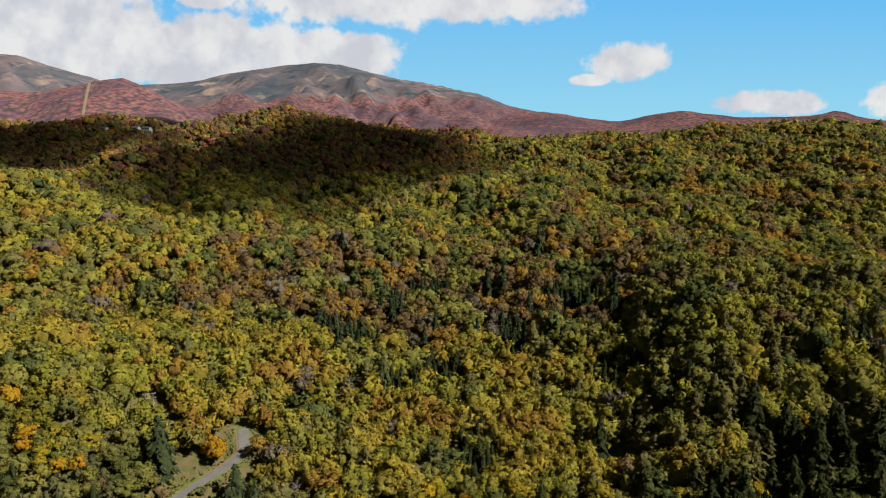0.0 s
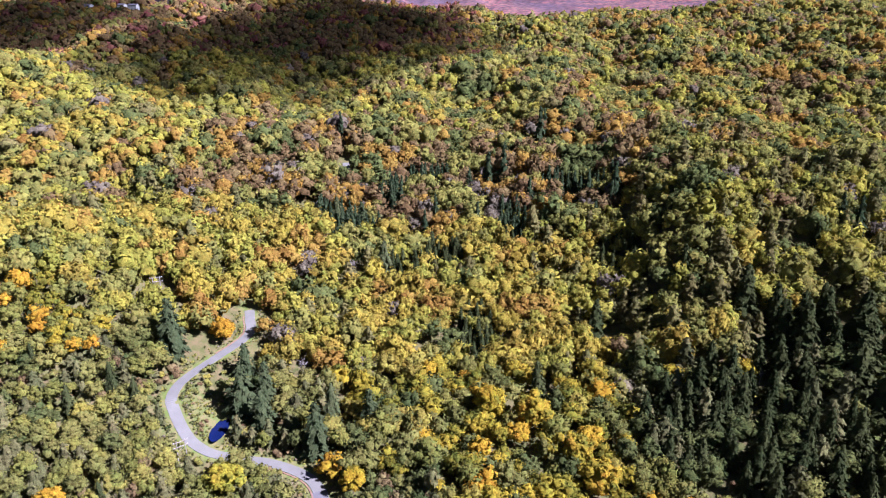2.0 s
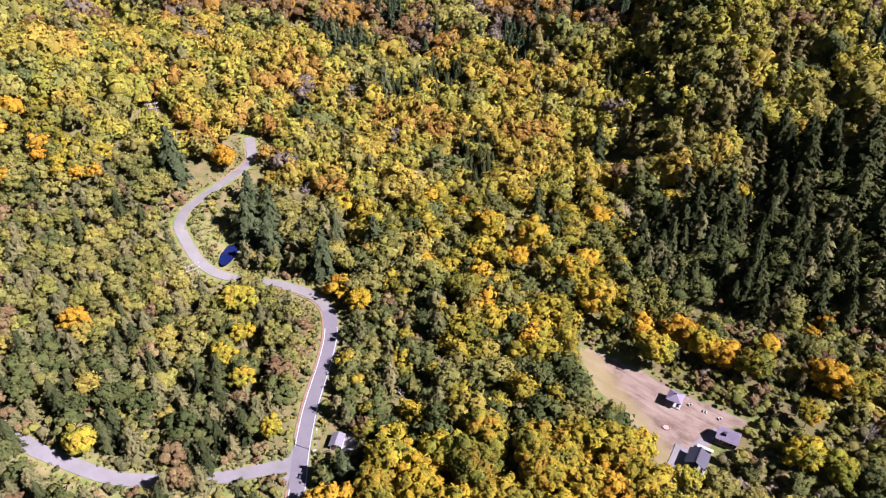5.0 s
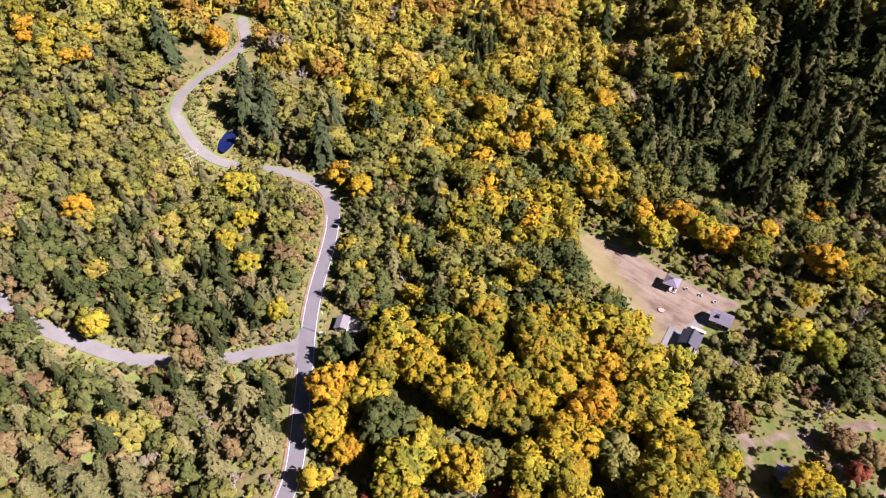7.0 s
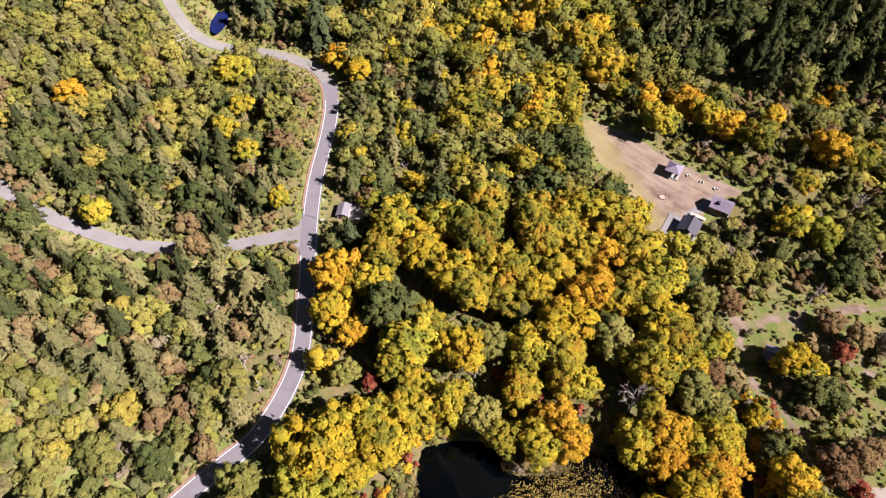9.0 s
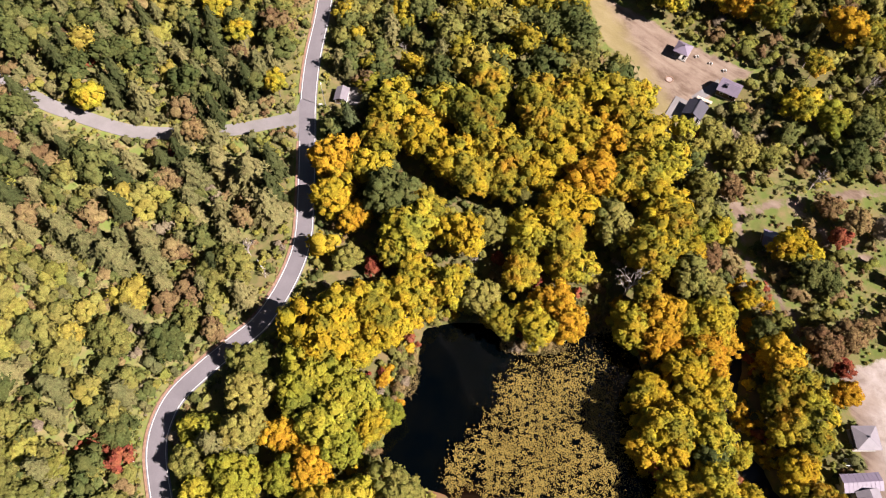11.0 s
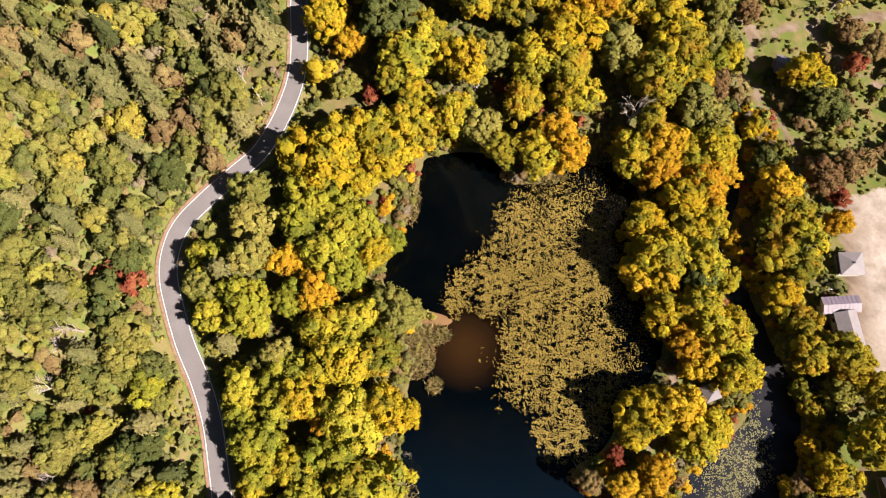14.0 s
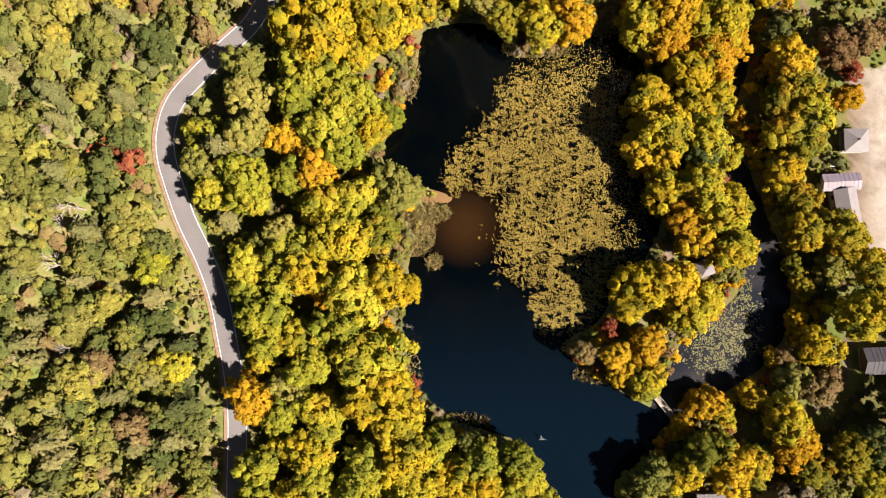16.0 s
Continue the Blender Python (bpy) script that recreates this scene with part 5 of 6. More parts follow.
def weed(outline, gap, lift, material, label, seed):
    """Floating leaves, thick in the middle and thinning towards the edge, with holes of open water."""
    rng = np.random.default_rng(seed)
    o = np.array(outline)
    gx, gy = np.meshgrid(np.arange(o[:, 0].min() - 3, o[:, 0].max() + 3, gap), np.arange(o[:, 1].min() - 3, o[:, 1].max() + 3, gap))
    x, y = (g.ravel() + rng.uniform(-1.2, 1.2, g.size) * gap for g in (gx, gy))
    deep = inside_by(outline, x, y) + 1.4 * waves(x, y, 9, seed + 1) + 1.0 * waves(x, y, 3.2, seed + 2) + 0.9 * waves(x, y, 1.3, seed + 7)
    wet = np.maximum(inside_by(POND, x, y), inside_by(CANAL, x, y))
    chance = np.clip((deep + 1.0) / 2.6, 0, 1) ** 1.1 * np.clip(1.0 + 0.8 * waves(x, y, 13, seed + 3) + 0.2 * waves(x, y, 4, seed + 4) + 0.5 * rng.normal(size=len(x)), 0.4, 1)
    chance = chance * np.clip(1.15 - 0.9 / (1 + np.exp(-(x - 35 - 2.5 * waves(x, y, 14, seed + 5)) / 1.6)) - 0.8 / (1 + np.exp(-(y - 46 - 3 * waves(x, y, 11, seed + 6)) / 1.6)), 0.12, 1) if seed == 31 else chance * 0.85
    chance = chance * np.clip(0.72 + 0.05 * np.clip(deep, 0, 6) + 0.75 * waves(x, y, 2.4, seed + 8) + 0.75 * waves(x, y, 1.3, seed + 9) + 0.4 * waves(x, y, 5.5, seed + 10), 0.1, 1)
    for hx, hy, hr in ((26.5, 31, 0.7), (5, 23.5, 0.6), (33, 18, 0.5)):
        chance = chance * np.clip((np.hypot(x - hx, (y - hy) * 1.4) - hr) / 0.8, 0.03, 1)
    on = (rng.uniform(size=len(x)) < chance * 0.96) & (wet > 0.4)
    x, y = x[on], y[on]
    n = len(x)
    a = rng.uniform(0, 6.283, n)[:, None] + np.arange(4) * 1.5708
    r = (rng.uniform(0.55, 1.05, n) * gap)[:, None] * rng.uniform(0.65, 1.15, (n, 4))
    z = lift + rng.uniform(0, 0.03, (n, 4))
    v = np.stack([x[:, None] + np.cos(a) * r, y[:, None] + np.sin(a) * r, z], 2).reshape(-1, 3)
    i = np.arange(n)[:, None] * 4
    f = np.concatenate([i + (0, 1, 2), i + (0, 2, 3)])
    tagged(new("pond_weed", mesh_of("pond_weed", v, f, material)), label, "pond weed", kind="stuff")


weed(MAT, 0.16, 0.02, WEED, "mat of yellowish floating leaves on the pond", 31)
weed(SMALL_MAT, 0.21, 0.03, PALE_WEED, "thin pale floating leaves on the side channel", 37)


# ---- huts and shelters ----
def gable_roof(bm, w, d, eave, rise, over=0.35, thick=0.12):
    """Two slopes with a thickness, ridge along y."""
    hw, hd = w / 2 + over, d / 2 + over
    drop = rise * over / (w / 2)
    ring = [(-hw, eave - drop), (0, eave + rise), (hw, eave - drop), (hw, eave - drop - thick), (0, eave + rise - thick), (-hw, eave - drop - thick)]
    a, b = ([bm.verts.new((x, y, z)) for x, z in ring] for y in (-hd, hd))
    for i in range(6):
        j = (i + 1) % 6
        bm.faces.new((a[i], a[j], b[j], b[i]))
    for q in (a, b):
        bm.faces.new((q[0], q[1], q[4], q[5]))
        bm.faces.new((q[1], q[2], q[3], q[4]))
    bmesh.ops.recalc_face_normals(bm, faces=bm.faces[:])
    return bm


def hip_roof(bm, w, d, eave, rise, over=0.45, sides=4, thick=0.14):
    """A pyramid roof with a deep edge."""
    r = math.sqrt(2) if sides == 4 else 1.0
    turn = math.pi / sides
    rim = [(math.cos(turn + k * 2 * math.pi / sides) * r * (w / 2 + over), math.sin(turn + k * 2 * math.pi / sides) * r * (d / 2 + over)) for k in range(sides)]
    low, edge = ([bm.verts.new((x, y, z)) for x, y in rim] for z in (eave - thick, eave))
    tip = bm.verts.new((0, 0, eave + rise))
    bm.faces.new(low)
    for i in range(sides):
        j = (i + 1) % sides
        bm.faces.new((low[i], low[j], edge[j], edge[i]))
        bm.faces.new((edge[i], edge[j], tip))
    bmesh.ops.recalc_face_normals(bm, faces=bm.faces[:])
    return bm


def shelter(x, y, turn, w, d, roof, label, hip=True, eave=2.3, rise=1.2, sides=4):
    """An open picnic shelter on a slab with posts, rails and a table."""
    top = anchor("picnic_shelter", x, y, None, turn, label=label, category="shelter")
    part("slab", box(bmesh.new(), (w + 0.5, d + 0.5, 0.3), (0, 0, 0.05), bevel=0.03), CONCRETE, top)
    for sx in (-1, 1):
        for sy in (-1, 1):
            part("post", box(bmesh.new(), (0.16, 0.16, eave), (sx * (w / 2 - 0.15), sy * (d / 2 - 0.15), 0.2 + eave / 2), bevel=0.015), TIMBER, top)
    for sx, sy, lx, ly in ((1, 0, 0.08, d - 0.6), (-1, 0, 0.08, d - 0.6), (0, 1, w - 0.6, 0.08)):
        part("rail", box(bmesh.new(), (lx, ly, 0.5), (sx * (w / 2 - 0.15), sy * (d / 2 - 0.15), 0.75), bevel=0.01), TIMBER, top)
    part("table", box(bmesh.new(), (1.6, 0.8, 0.08), (0, 0, 0.92), bevel=0.02), TIMBER, top)
    part("table_leg", box(bmesh.new(), (0.9, 0.12, 0.7), (0, 0, 0.54)), TIMBER, top)
    bm = hip_roof(bmesh.new(), w, d, eave + 0.2, rise, sides=sides) if hip else gable_roof(bmesh.new(), w, d, eave + 0.2, rise)
    r = part("roof", bm, roof, top)
    part("ridge_cap", box(bmesh.new(), (0.35, 0.35, 0.25) if hip else (0.3, d + 0.7, 0.1), (0, 0, eave + 0.2 + rise), bevel=0.02), ROOF_DARK, r)
    return top


def hut(x, y, turn, w, d, wall, roof, label, name="hut", eave=2.4, rise=1.2, doors=1, windows=2, chimney=False):
    """A closed building with plinth, walls, door, windows and a seamed gable roof."""
    top = anchor(name, x, y, None, turn, label=label, category="house" if name == "house" else "hut")
    part("plinth", box(bmesh.new(), (w + 0.15, d + 0.15, 0.6), (0, 0, 0.0), bevel=0.02), CONCRETE, top)
    bm = bmesh.new()
    ring = [(-w / 2, 0.3), (w / 2, 0.3), (w / 2, eave), (0, eave + rise - 0.14), (-w / 2, eave)]
    a, b = ([bm.verts.new((px, py, pz)) for px, pz in ring] for py in (-d / 2, d / 2))
    bm.faces.new(a)
    bm.faces.new(b)
    for i in range(5):
        bm.faces.new((a[i], a[(i + 1) % 5], b[(i + 1) % 5], b[i]))
    bmesh.ops.recalc_face_normals(bm, faces=bm.faces[:])
    part("wall", bm, wall, top)
    r = part("roof", gable_roof(bmesh.new(), w, d, eave + 0.02, rise), roof, top)
    slope = math.atan2(rise, w / 2)
    for k in range(int(d / 0.9)):
        for side in (-1, 1):
            bm = bmesh.new()
            length = math.hypot(w / 2 + 0.35, rise * (w / 2 + 0.35) / (w / 2))
            m = Matrix.Translation((side * (w / 4 + 0.17), -d / 2 + 0.45 + k * 0.9, eave + 0.05 + rise * (0.5 - 0.17 / w * 2))) @ Matrix.Rotation(side * slope, 4, "Y")
            bmesh.ops.create_cube(bm, size=1.0, matrix=m @ Matrix.Diagonal((length, 0.05, 0.03, 1)))
            part("roof_seam", bm, roof, r)
    for k in range(doors):
        dr = part("door", box(bmesh.new(), (0.85, 0.06, 1.9), (-w / 4 + k * 1.2, -d / 2 - 0.02, 1.28), bevel=0.01), TIMBER, top)
        part("door_handle", box(bmesh.new(), (0.04, 0.06, 0.14), (-w / 4 + k * 1.2 + 0.3, -d / 2 - 0.07, 1.25)), STEEL, dr)
    for k in range(windows):
        for side in (-1, 1):
            py = -d / 2 + (k + 0.5) * d / windows
            wn = part("window", box(bmesh.new(), (0.06, 1.0, 0.9), (side * (w / 2 + 0.01), py, 1.55), bevel=0.01), WHITE, top)
            part("pane", box(bmesh.new(), (0.03, 0.86, 0.76), (side * (w / 2 + 0.045), py, 1.55)), GLASS, wn)
    if chimney:
        part("roof_vent", box(bmesh.new(), (0.9, 0.7, 0.9), (-w / 5, d / 6, eave + rise * 0.75), bevel=0.03), ROOF_DARK, top)
    return top


shelter(65.8, 138.6, -32, 3.6, 3.6, ROOF_GREY, "small open picnic shelter with a grey hipped roof")
hut(76.2, 124.6, 58, 4.4, 5.2, TIMBER, ROOF_GREY, "brown camp hut with a grey sheet roof and vent", doors=2, chimney=True)
shelter(65.6, 117.2, -32, 4.8, 5.0, ROOF_DARK, "open picnic shelter with a dark gabled roof", hip=False, rise=1.4)
hut(-29.6, 124.6, -8, 3.0, 4.0, WHITE, ROOF_PALE, "small white roadside hut with a pale roof", windows=1, eave=2.2, rise=0.7)
shelter(87.0, 31.0, 0, 4.4, 4.2, ROOF_PALE, "picnic shelter with a pale hipped roof by the gravel lot")
hut(84.2, 15.4, 8, 4.2, 9.6, WHITE, ROOF_PALE, "long lodge wing with a pale sheet roof", name="house", eave=3.0, rise=1.0, windows=4)
hut(83.0, 21.9, 93, 3.0, 7.4, WHITE, ROOF_GREY, "lodge front wing with a lilac-grey sheet roof", name="house", eave=3.2, rise=0.6, windows=3)
hut(78.0, 78.0, 70, 4.2, 4.6, TIMBER, ROOF_GREY, "small timber shed with a lilac-grey roof among bushes", eave=2.4, rise=0.7, windows=1)
shelter(54.0, 3.6, 20, 2.6, 2.6, ROOF_PALE, "little island shelter with a pale pyramid roof", rise=1.3)
hut(91.2, -16.0, 92, 5.0, 8.0, TIMBER, ROOF_DARK, "dark-roofed wooden lodge in the shade of trees", name="house", windows=3)
hut(55.5, -46.5, 92, 5.0, 8.0, WHITE, ROOF_PALE, "pale-roofed hut behind yellow trees", windows=3)


def boat(x, y, turn):
    top = anchor("rowing_boat", x, y, None, turn, label="white rowing boat with grey seats lying on turf", category="boat")
    bm = bmesh.new()
    rings = []
    for t in np.linspace(0, 1, 9):
        half = 0.8 * (1 - max(0, t - 0.55) ** 2 / 0.2025 * 0.92) * (0.9 + 0.1 * min(1, t * 5))
        px = -2.0 + 4.0 * t
        rings.append([bm.verts.new(p) for p in ((px, -half, 0.62), (px, -half * 0.75, 0.08), (px, half * 0.75, 0.08), (px, half, 0.62), (px, half * 0.88, 0.62), (px, half * 0.62, 0.2), (px, -half * 0.62, 0.2), (px, -half * 0.88, 0.62))])
    for p, q in zip(rings, rings[1:]):
        for i in range(8):
            bm.faces.new((p[i], p[(i + 1) % 8], q[(i + 1) % 8], q[i]))
    bm.faces.new(rings[0])
    bm.faces.new(rings[-1])
    bmesh.ops.recalc_face_normals(bm, faces=bm.faces[:])
    part("hull", bm, WHITE, top)
    for px in (-1.3, -0.3, 0.7):
        part("seat", box(bmesh.new(), (0.35, 1.15, 0.06), (px, 0, 0.5), bevel=0.01), STEEL, top)


boat(84.2, 26.4, 0)


def power_pole(x, y, turn, tall, label):
    """Two timber poles with cross-arms and insulators."""
    top = anchor("power_pole", x, y, None, turn, label=label, category="power pole")
    for s in (-1.5, 1.5):
        part("pole", rod(bmesh.new(), (s, 0, -0.5), (s * 0.9, 0, tall), 0.17, 0.11, 8), PALE_BARK, top)
    for h in (tall - 0.6, tall - 2.4):
        arm = part("cross_arm", box(bmesh.new(), (5.0, 0.16, 0.2), (0, 0.14, h), bevel=0.02), PALE_BARK, top)
        for s in (-2.2, 0, 2.2):
            part("insulator", rod(bmesh.new(), (s, 0.14, h + 0.1), (s, 0.14, h + 0.45), 0.08, 0.05, 8), WHITE, arm)
    part("brace", rod(bmesh.new(), (-1.45, 0.05, tall * 0.45), (1.4, 0.05, tall * 0.75), 0.06, sides=5), PALE_BARK, top)


power_pole(-115.5, 254.5, 25, 13, "grey double-pole power pylon in a forest cutting")
power_pole(-86.2, 189.6, 40, 8, "grey double-pole power pylon beside the road bend")


def street_pole(x, y):
    top = anchor("street_lamp", x, y, None, 100, label="slim grey street lamp beside the junction", category="street lamp")
    part("pole", rod(bmesh.new(), (0, 0, -0.3), (0, 0, 7.6), 0.11, 0.07, 8), STEEL, top)
    arm = part("arm", rod(bmesh.new(), (0, 0, 7.5), (1.3, 0, 7.8), 0.05, 0.04, 6), STEEL, top)
    part("lamp_head", box(bmesh.new(), (0.7, 0.25, 0.14), (1.5, 0, 7.82), bevel=0.04), WHITE, arm)


street_pole(-33.9, 121.4)
sign = anchor("sign_board", -35.3, 121.6, None, 10, label="low white sign board on two posts by the road", category="sign")
part("panel", box(bmesh.new(), (1.1, 0.06, 0.7), (0, 0, 0.95), bevel=0.02), WHITE, sign)
for s in (-0.4, 0.4):
    part("post", rod(bmesh.new(), (s, 0, -0.2), (s, 0, 1.2), 0.04, sides=6), STEEL, sign)
for x, y in ((-45.8, 121.6), (-43.0, 121.7), (-44.5, 112.2)):
    post = anchor("marker_post", x, y, label="short white roadside marker post", category="post", group="marker posts")
    part("post", rod(bmesh.new(), (0, 0, -0.2), (0, 0, 0.9), 0.09, 0.07, 8), WHITE, post)
    part("reflector", box(bmesh.new(), (0.1, 0.03, 0.12), (0, -0.09, 0.72)), STEEL, post)

# camp ground: fire ring, stones, boards and paving
ring = anchor("fire_ring", 61.3, 129.9, label="round fire ring of reddish stones on gravel", category="fire ring")
for k in range(14):
    a = k * 2 * math.pi / 14
    part("stone", box(bmesh.new(), (0.42, 0.26, 0.24), (math.cos(a) * 1.05, math.sin(a) * 1.05, 0.1), math.degrees(a) + 90, 0.06), GUTTER, ring)
part("ash", rod(bmesh.new(), (0, 0, -0.03), (0, 0, 0.05), 0.85, sides=14), plain("ash", (0.33, 0.26, 0.23), 0.95), ring)
for x, y, turn in ((70.1, 137.6, 20), (73.6, 135.1, -30), (77.0, 132.4, 10), (49.3, 135.0, 50), (55.6, 122.4, 80)):
    ob = anchor("concrete_stove", x, y, None, turn, label="small pale concrete cooking stove on the camp ground", category="stove", group="camp stoves")
    for s in (-0.4, 0.4):
        part("side", box(bmesh.new(), (0.16, 0.8, 0.5), (s, 0, 0.22), bevel=0.03), WHITE, ob)
    part("back", box(bmesh.new(), (0.64, 0.14, 0.45), (0, 0.33, 0.2), bevel=0.02), CONCRETE, ob)
table = anchor("sink_table", 69.4, 121.8, None, -32, label="long pale washing table beside the shelter", category="table")
part("top", box(bmesh.new(), (4.2, 1.0, 0.12), (0, 0, 0.82), bevel=0.03), plain("pale terrazzo", (0.55, 0.46, 0.36), 0.7), table)
for s in (-1.6, 0, 1.6):
    part("leg", box(bmesh.new(), (0.25, 0.7, 0.8), (s, 0, 0.4), bevel=0.02), CONCRETE, table)
    part("basin", box(bmesh.new(), (0.7, 0.5, 0.05), (s * 0.85, 0, 0.87), bevel=0.015), STEEL, table)


def paving(x, y, turn, w, d, label):
    bm = box(bmesh.new(), (w, d, 0.4), (0, 0, 0), bevel=0.04)
    ob = linked("pavement", bm, PALE_ASPHALT)
    ob.matrix_world = pose(x, y, float(ground_z(x, y)) - 0.1, 0, 0, turn)
    tagged(ob, label, "pavement", kind="structure")


paving(63.6, 118.2, -32, 8.5, 8.0, "pale paved yard under the shelter")
paving(70.4, 125.0, 35, 12.5, 2.6, "pale paved strip across the gravel")
paving(-25.6, 125.4, 0, 5.4, 6.4, "pale concrete apron beside the roadside hut")


def footbridge(a, b):
    mid = (Vector(a) + Vector(b)) / 2
    d = Vector(b) - Vector(a)
    top = anchor("footbridge", mid.x, mid.y, 0.75, math.degrees(math.atan2(d.y, d.x)), label="narrow timber footbridge with railings over the water", category="bridge")
    n = int(d.length / 0.32)
    for s in (-0.55, 0.55):
        part("beam", box(bmesh.new(), (d.length, 0.16, 0.3), (0, s, -0.18), bevel=0.02), TIMBER, top)
        part("handrail", box(bmesh.new(), (d.length, 0.08, 0.08), (0, s * 1.15, 0.95), bevel=0.01), PALE_BARK, top)
        for k in range(6):
            part("baluster", box(bmesh.new(), (0.08, 0.08, 0.95), (-d.length / 2 + (k + 0.5) * d.length / 6, s * 1.15, 0.48)), TIMBER, top)
    for k in range(n):
        part("plank", box(bmesh.new(), (0.26, 1.3, 0.05), (-d.length / 2 + (k + 0.5) * d.length / n, 0, 0.0)), PALE_BARK, top)


footbridge((43.0, -23.0, 0), (49.5, -31.0, 0))

# dead wood: fallen trunks and a snag in the pond
for ax, ay, bx, by in ((-47.2, 74.7, -44.7, 71.1), (-86.0, 52.3, -83.1, 49.8), (-69.0, 27.8, -66.5, 26.6), (-90.0, 62.0, -87.6, 58.6), (-75.0, 12.0, -72.0, 11.0)):
    ob = anchor("fallen_trunk", ax, ay, label="bleached dead trunk leaning over bushes", category="dead wood", group="fallen trunks")
    base = ob.matrix_world.translation
    tip = Vector((bx, by, float(ground_z(bx, by)) + 2.2)) - base
    part("trunk", rod(bmesh.new(), (0, 0, 0.2), tip, 0.16, 0.07, 7), WHITE, ob)
    part("branch", rod(bmesh.new(), tip * 0.6, tip * 0.8 + Vector((0.7, -0.5, 0.5)), 0.06, 0.02, 5), WHITE, ob)
    part("branch", rod(bmesh.new(), tip * 0.75, tip * 0.95 + Vector((-0.6, 0.4, 0.5)), 0.05, 0.02, 5), WHITE, ob)
snag = anchor("dead_snag", 18.6, -33.5, -0.4, label="bleached dead branch rising from the pond", category="dead wood")
part("stem", rod(bmesh.new(), (0, 0, -0.3), (0.9, 0.8, 2.2), 0.13, 0.06, 7), WHITE, snag)
part("branch", rod(bmesh.new(), (0.6, 0.5, 1.4), (0.2, 1.6, 2.4), 0.06, 0.03, 5), WHITE, snag)
part("branch", rod(bmesh.new(), (0.5, 0.4, 1.2), (1.6, 0.6, 1.9), 0.05, 0.02, 5), WHITE, snag)

# pale rock cut above the road
rng = np.random.default_rng(77)
rock = anchor("rock_outcrop", -82.5, 292.5, label="pale bare rock cut in the hillside", category="rock")
for k in range(7):
    v, f = BALLS[2]
    v = v * (1 + 0.25 * np.sin(v[:, :1] * 5 + k) + 0.2 * np.sin(v[:, 1:2] * 7 + 2 * k)) * rng.uniform(1.0, 2.6, 3) + (rng.uniform(-4, 5), rng.uniform(-2, 2), rng.uniform(0.3, 3))
    ob = new("boulder", mesh_of("boulder", v, f, CONCRETE))
    ob.parent = rock


def reeds(spots, seed):
    """Tan reed blades along the shore."""
    rng = np.random.default_rng(seed)
    vs = []
    for cx, cy, rx, ry, n in spots:
        a, d = rng.uniform(0, 6.283, n), np.sqrt(rng.uniform(0, 1, n))
        x, y = cx + np.cos(a) * d * rx, cy + np.sin(a) * d * ry
        z = np.maximum(ground_z(x, y), -0.1)
        h, w, t = rng.uniform(0.8, 1.7, n), rng.uniform(0.06, 0.13, n), rng.uniform(0, 3.14, n)
        lx, ly = rng.normal(0, 0.45, n), rng.normal(0, 0.45, n)
        vs.append(np.stack([np.column_stack([x - np.cos(t) * w, y - np.sin(t) * w, z - 0.1]), np.column_stack([x + np.cos(t) * w, y + np.sin(t) * w, z - 0.1]), np.column_stack([x + lx, y + ly, z + h])], 1))
    v = np.concatenate(vs).reshape(-1, 3)
    f = np.arange(len(v)).reshape(-1, 3)
    tagged(new("reeds", mesh_of("reeds", v, f, plain("reeds", (0.40, 0.27, 0.13), 0.8, second=(0.22, 0.19, 0.06), size=2.5))), "dry tan reeds along the pond's shore", "reeds", kind="stuff")


reeds(((-4.5, 16.0, 4.5, 2.2, 1900), (-8.0, 11.5, 4.5, 5.0, 3200), (-4.0, 5.2, 1.8, 1.8, 500), (-9.5, 47, 2.5, 6, 900), (19, 52.5, 8, 2.0, 1500), (33, 58, 7, 2.5, 1400), (27, -13.5, 3.5, 2.0, 500), (32, -19.5, 6, 2, 700), (-9, -20, 2.5, 6, 500), (1, -29, 7, 1.5, 500)), 55)

# far houses on the ridge
for x, y, w in ((-445, 905, 14), (-412, 931, 9), (-397, 930, 12)):
    hut(x, y, 80, 8, w, WHITE, ROOF_PALE, "far white house on the wooded ridge", name="house", eave=6.0, rise=1.6, windows=3)

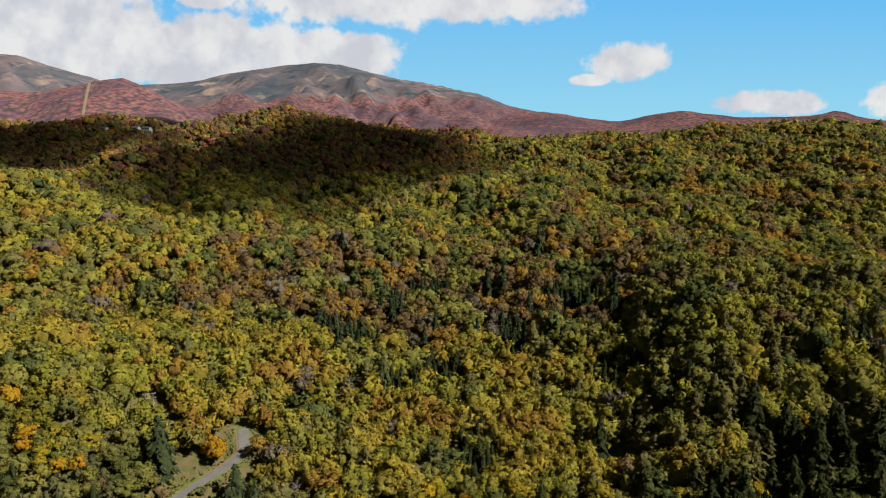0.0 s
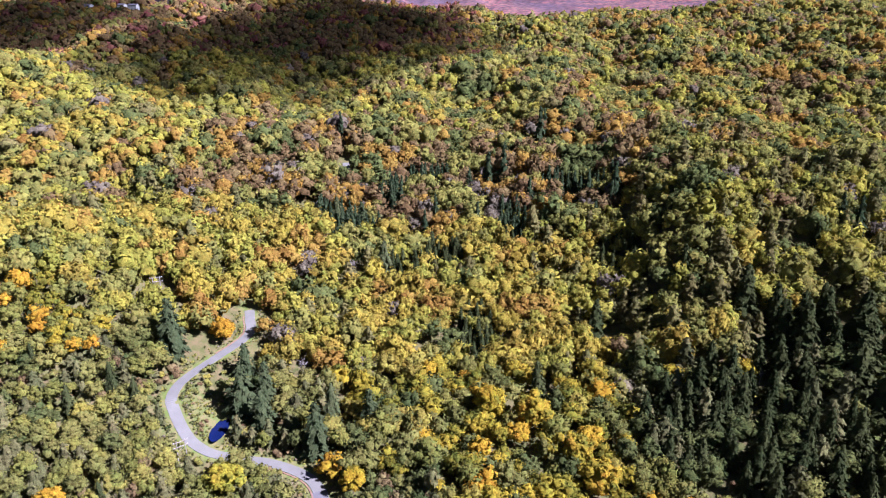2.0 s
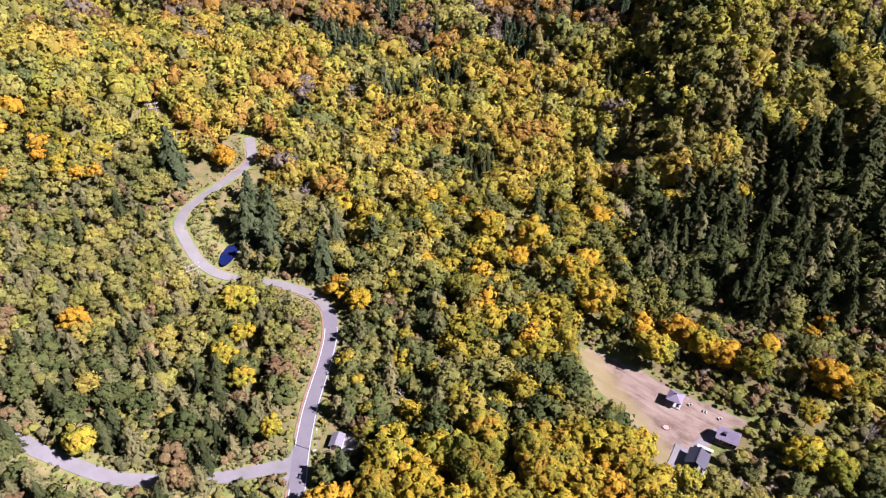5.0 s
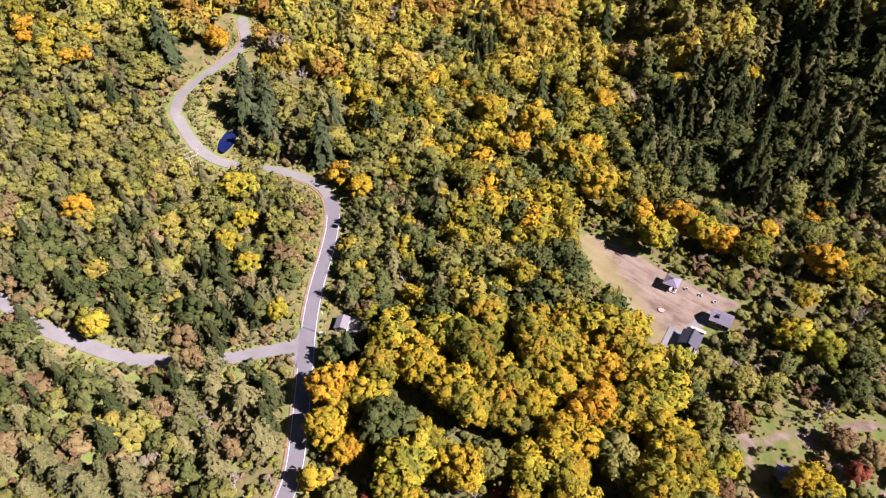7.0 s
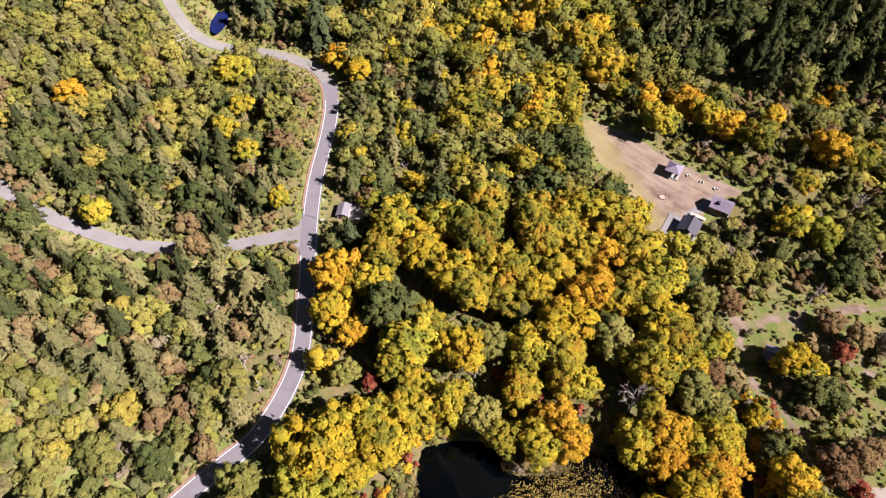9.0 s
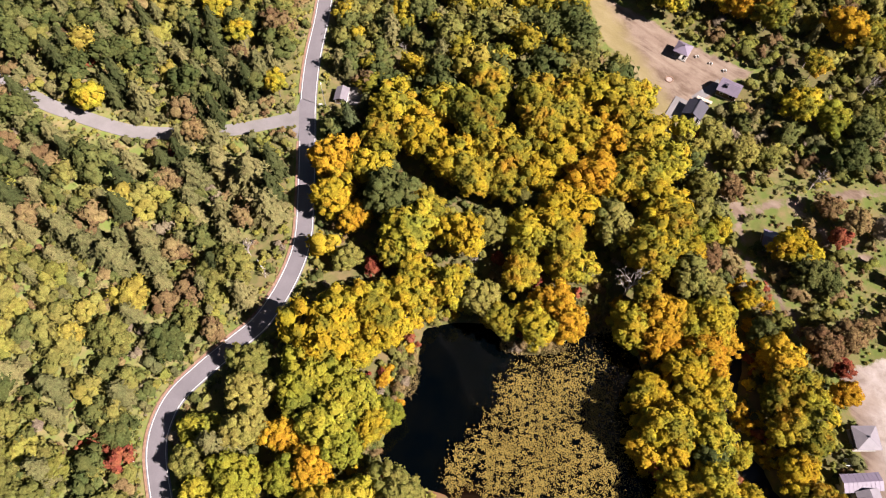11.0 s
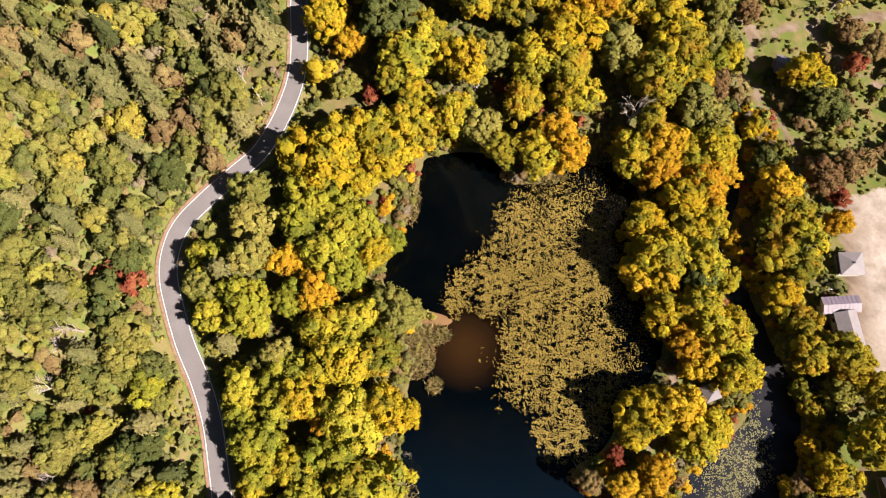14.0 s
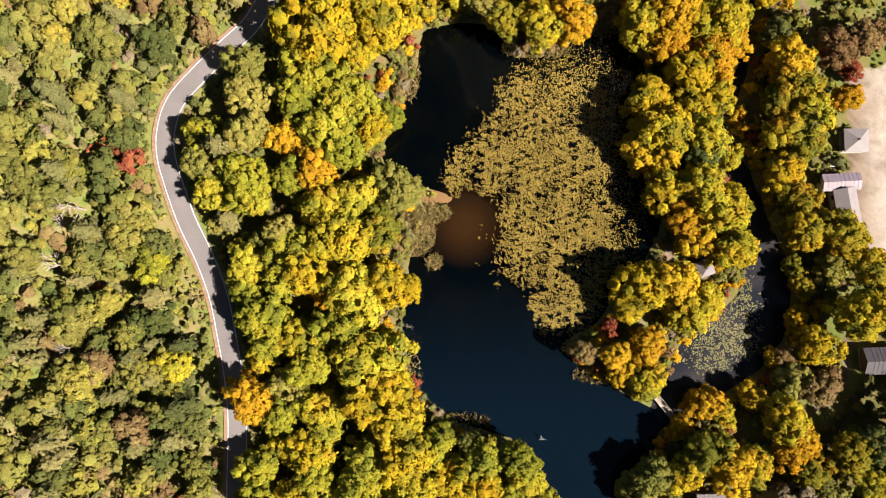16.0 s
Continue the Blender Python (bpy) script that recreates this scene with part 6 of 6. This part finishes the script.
# ---- clouds ----
def cloud_sky():
    """Far clouds as a backdrop behind the mountains."""
    m, t, add, out = mat("far clouds")
    where = place(add)
    warp = add("TexNoise", Vector=where, Scale=1 / 420.0, Detail=7.0, Roughness=0.6)
    puffs = add("TexNoise", Vector=where, Scale=1 / 120.0, Detail=6.0, Roughness=0.6)
    ragged = calc(add, "ADD", calc(add, "MULTIPLY", calc(add, "SUBTRACT", warp.outputs["Fac"], 0.5), 1.9), calc(add, "MULTIPLY", calc(add, "SUBTRACT", puffs.outputs["Fac"], 0.5), 1.3))
    best = None
    for cx, cz, rx, rz in ((-2700, 790, 1150, 490), (-1650, 640, 900, 290), (-850, 600, 620, 230), (-500, 1010, 1100, 210), (250, 980, 750, 170),
                           (760, 1060, 420, 110), (1230, 600, 330, 150), (960, 470, 150, 45), (2180, 330, 360, 95), (3020, 340, 270, 150), (-1500, 1010, 260, 110), (1240, 1060, 240, 70)):
        d = add("VectorMath", _0=where, _1=(cx, 4600, cz))
        d.operation = "SUBTRACT"
        k = add("VectorMath", _0=d.outputs[0], _1=(1 / rx, 0, 1 / rz))
        k.operation = "MULTIPLY"
        n = add("VectorMath", _0=k.outputs[0])
        n.operation = "LENGTH"
        v = calc(add, "SUBTRACT", 1.0, n.outputs["Value"])
        best = v if best is None else calc(add, "MAXIMUM", best, v)
    thick = calc(add, "ADD", calc(add, "MULTIPLY", best, 1.6), ragged)
    alpha = add("MapRange", Value=thick, From__Min=0.0, From__Max=0.5)
    alpha.interpolation_type = "SMOOTHSTEP"
    deep = add("MapRange", Value=add("TexNoise", Vector=where, Scale=1 / 260.0, Detail=5.0, Roughness=0.55).outputs["Fac"], From__Min=0.38, From__Max=0.62).outputs[0]
    col = blend(add, deep, (0.50, 0.51, 0.56, 1), (0.67, 0.67, 0.67, 1))
    height = add("MapRange", Value=add("SeparateXYZ", Vector=where).outputs[2], From__Min=200.0, From__Max=1100.0).outputs[0]
    azure = blend(add, height, (0.260, 0.560, 0.720, 1), (0.110, 0.400, 0.740, 1))
    e = add("Emission", Color=blend(add, alpha.outputs[0], azure, col), Strength=0.78)
    t.links.new(e.outputs[0], out.inputs[0])
    bm = bmesh.new()
    bm.faces.new([bm.verts.new(p) for p in ((-4500, 4600, 60), (4500, 4600, 60), (4500, 4600, 1900), (-4500, 4600, 1900))])
    tagged(linked("backdrop", bm, m), "white and lavender cumulus clouds in a blue sky", "sky", kind="structure")


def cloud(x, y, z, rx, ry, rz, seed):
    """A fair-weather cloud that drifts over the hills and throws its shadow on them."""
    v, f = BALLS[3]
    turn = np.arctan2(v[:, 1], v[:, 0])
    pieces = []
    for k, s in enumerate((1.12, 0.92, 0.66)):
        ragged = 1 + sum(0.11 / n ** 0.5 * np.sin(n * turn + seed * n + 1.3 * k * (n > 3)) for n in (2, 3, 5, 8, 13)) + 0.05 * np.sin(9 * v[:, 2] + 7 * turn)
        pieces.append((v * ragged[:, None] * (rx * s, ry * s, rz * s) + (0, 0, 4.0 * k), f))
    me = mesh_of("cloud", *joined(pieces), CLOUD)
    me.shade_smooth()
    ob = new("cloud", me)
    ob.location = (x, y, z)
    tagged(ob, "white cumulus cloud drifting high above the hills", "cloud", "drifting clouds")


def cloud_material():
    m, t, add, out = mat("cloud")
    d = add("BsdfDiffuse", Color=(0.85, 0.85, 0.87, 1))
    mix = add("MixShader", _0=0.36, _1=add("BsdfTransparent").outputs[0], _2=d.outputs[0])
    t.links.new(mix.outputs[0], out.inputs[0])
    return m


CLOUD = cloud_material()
cloud_sky()
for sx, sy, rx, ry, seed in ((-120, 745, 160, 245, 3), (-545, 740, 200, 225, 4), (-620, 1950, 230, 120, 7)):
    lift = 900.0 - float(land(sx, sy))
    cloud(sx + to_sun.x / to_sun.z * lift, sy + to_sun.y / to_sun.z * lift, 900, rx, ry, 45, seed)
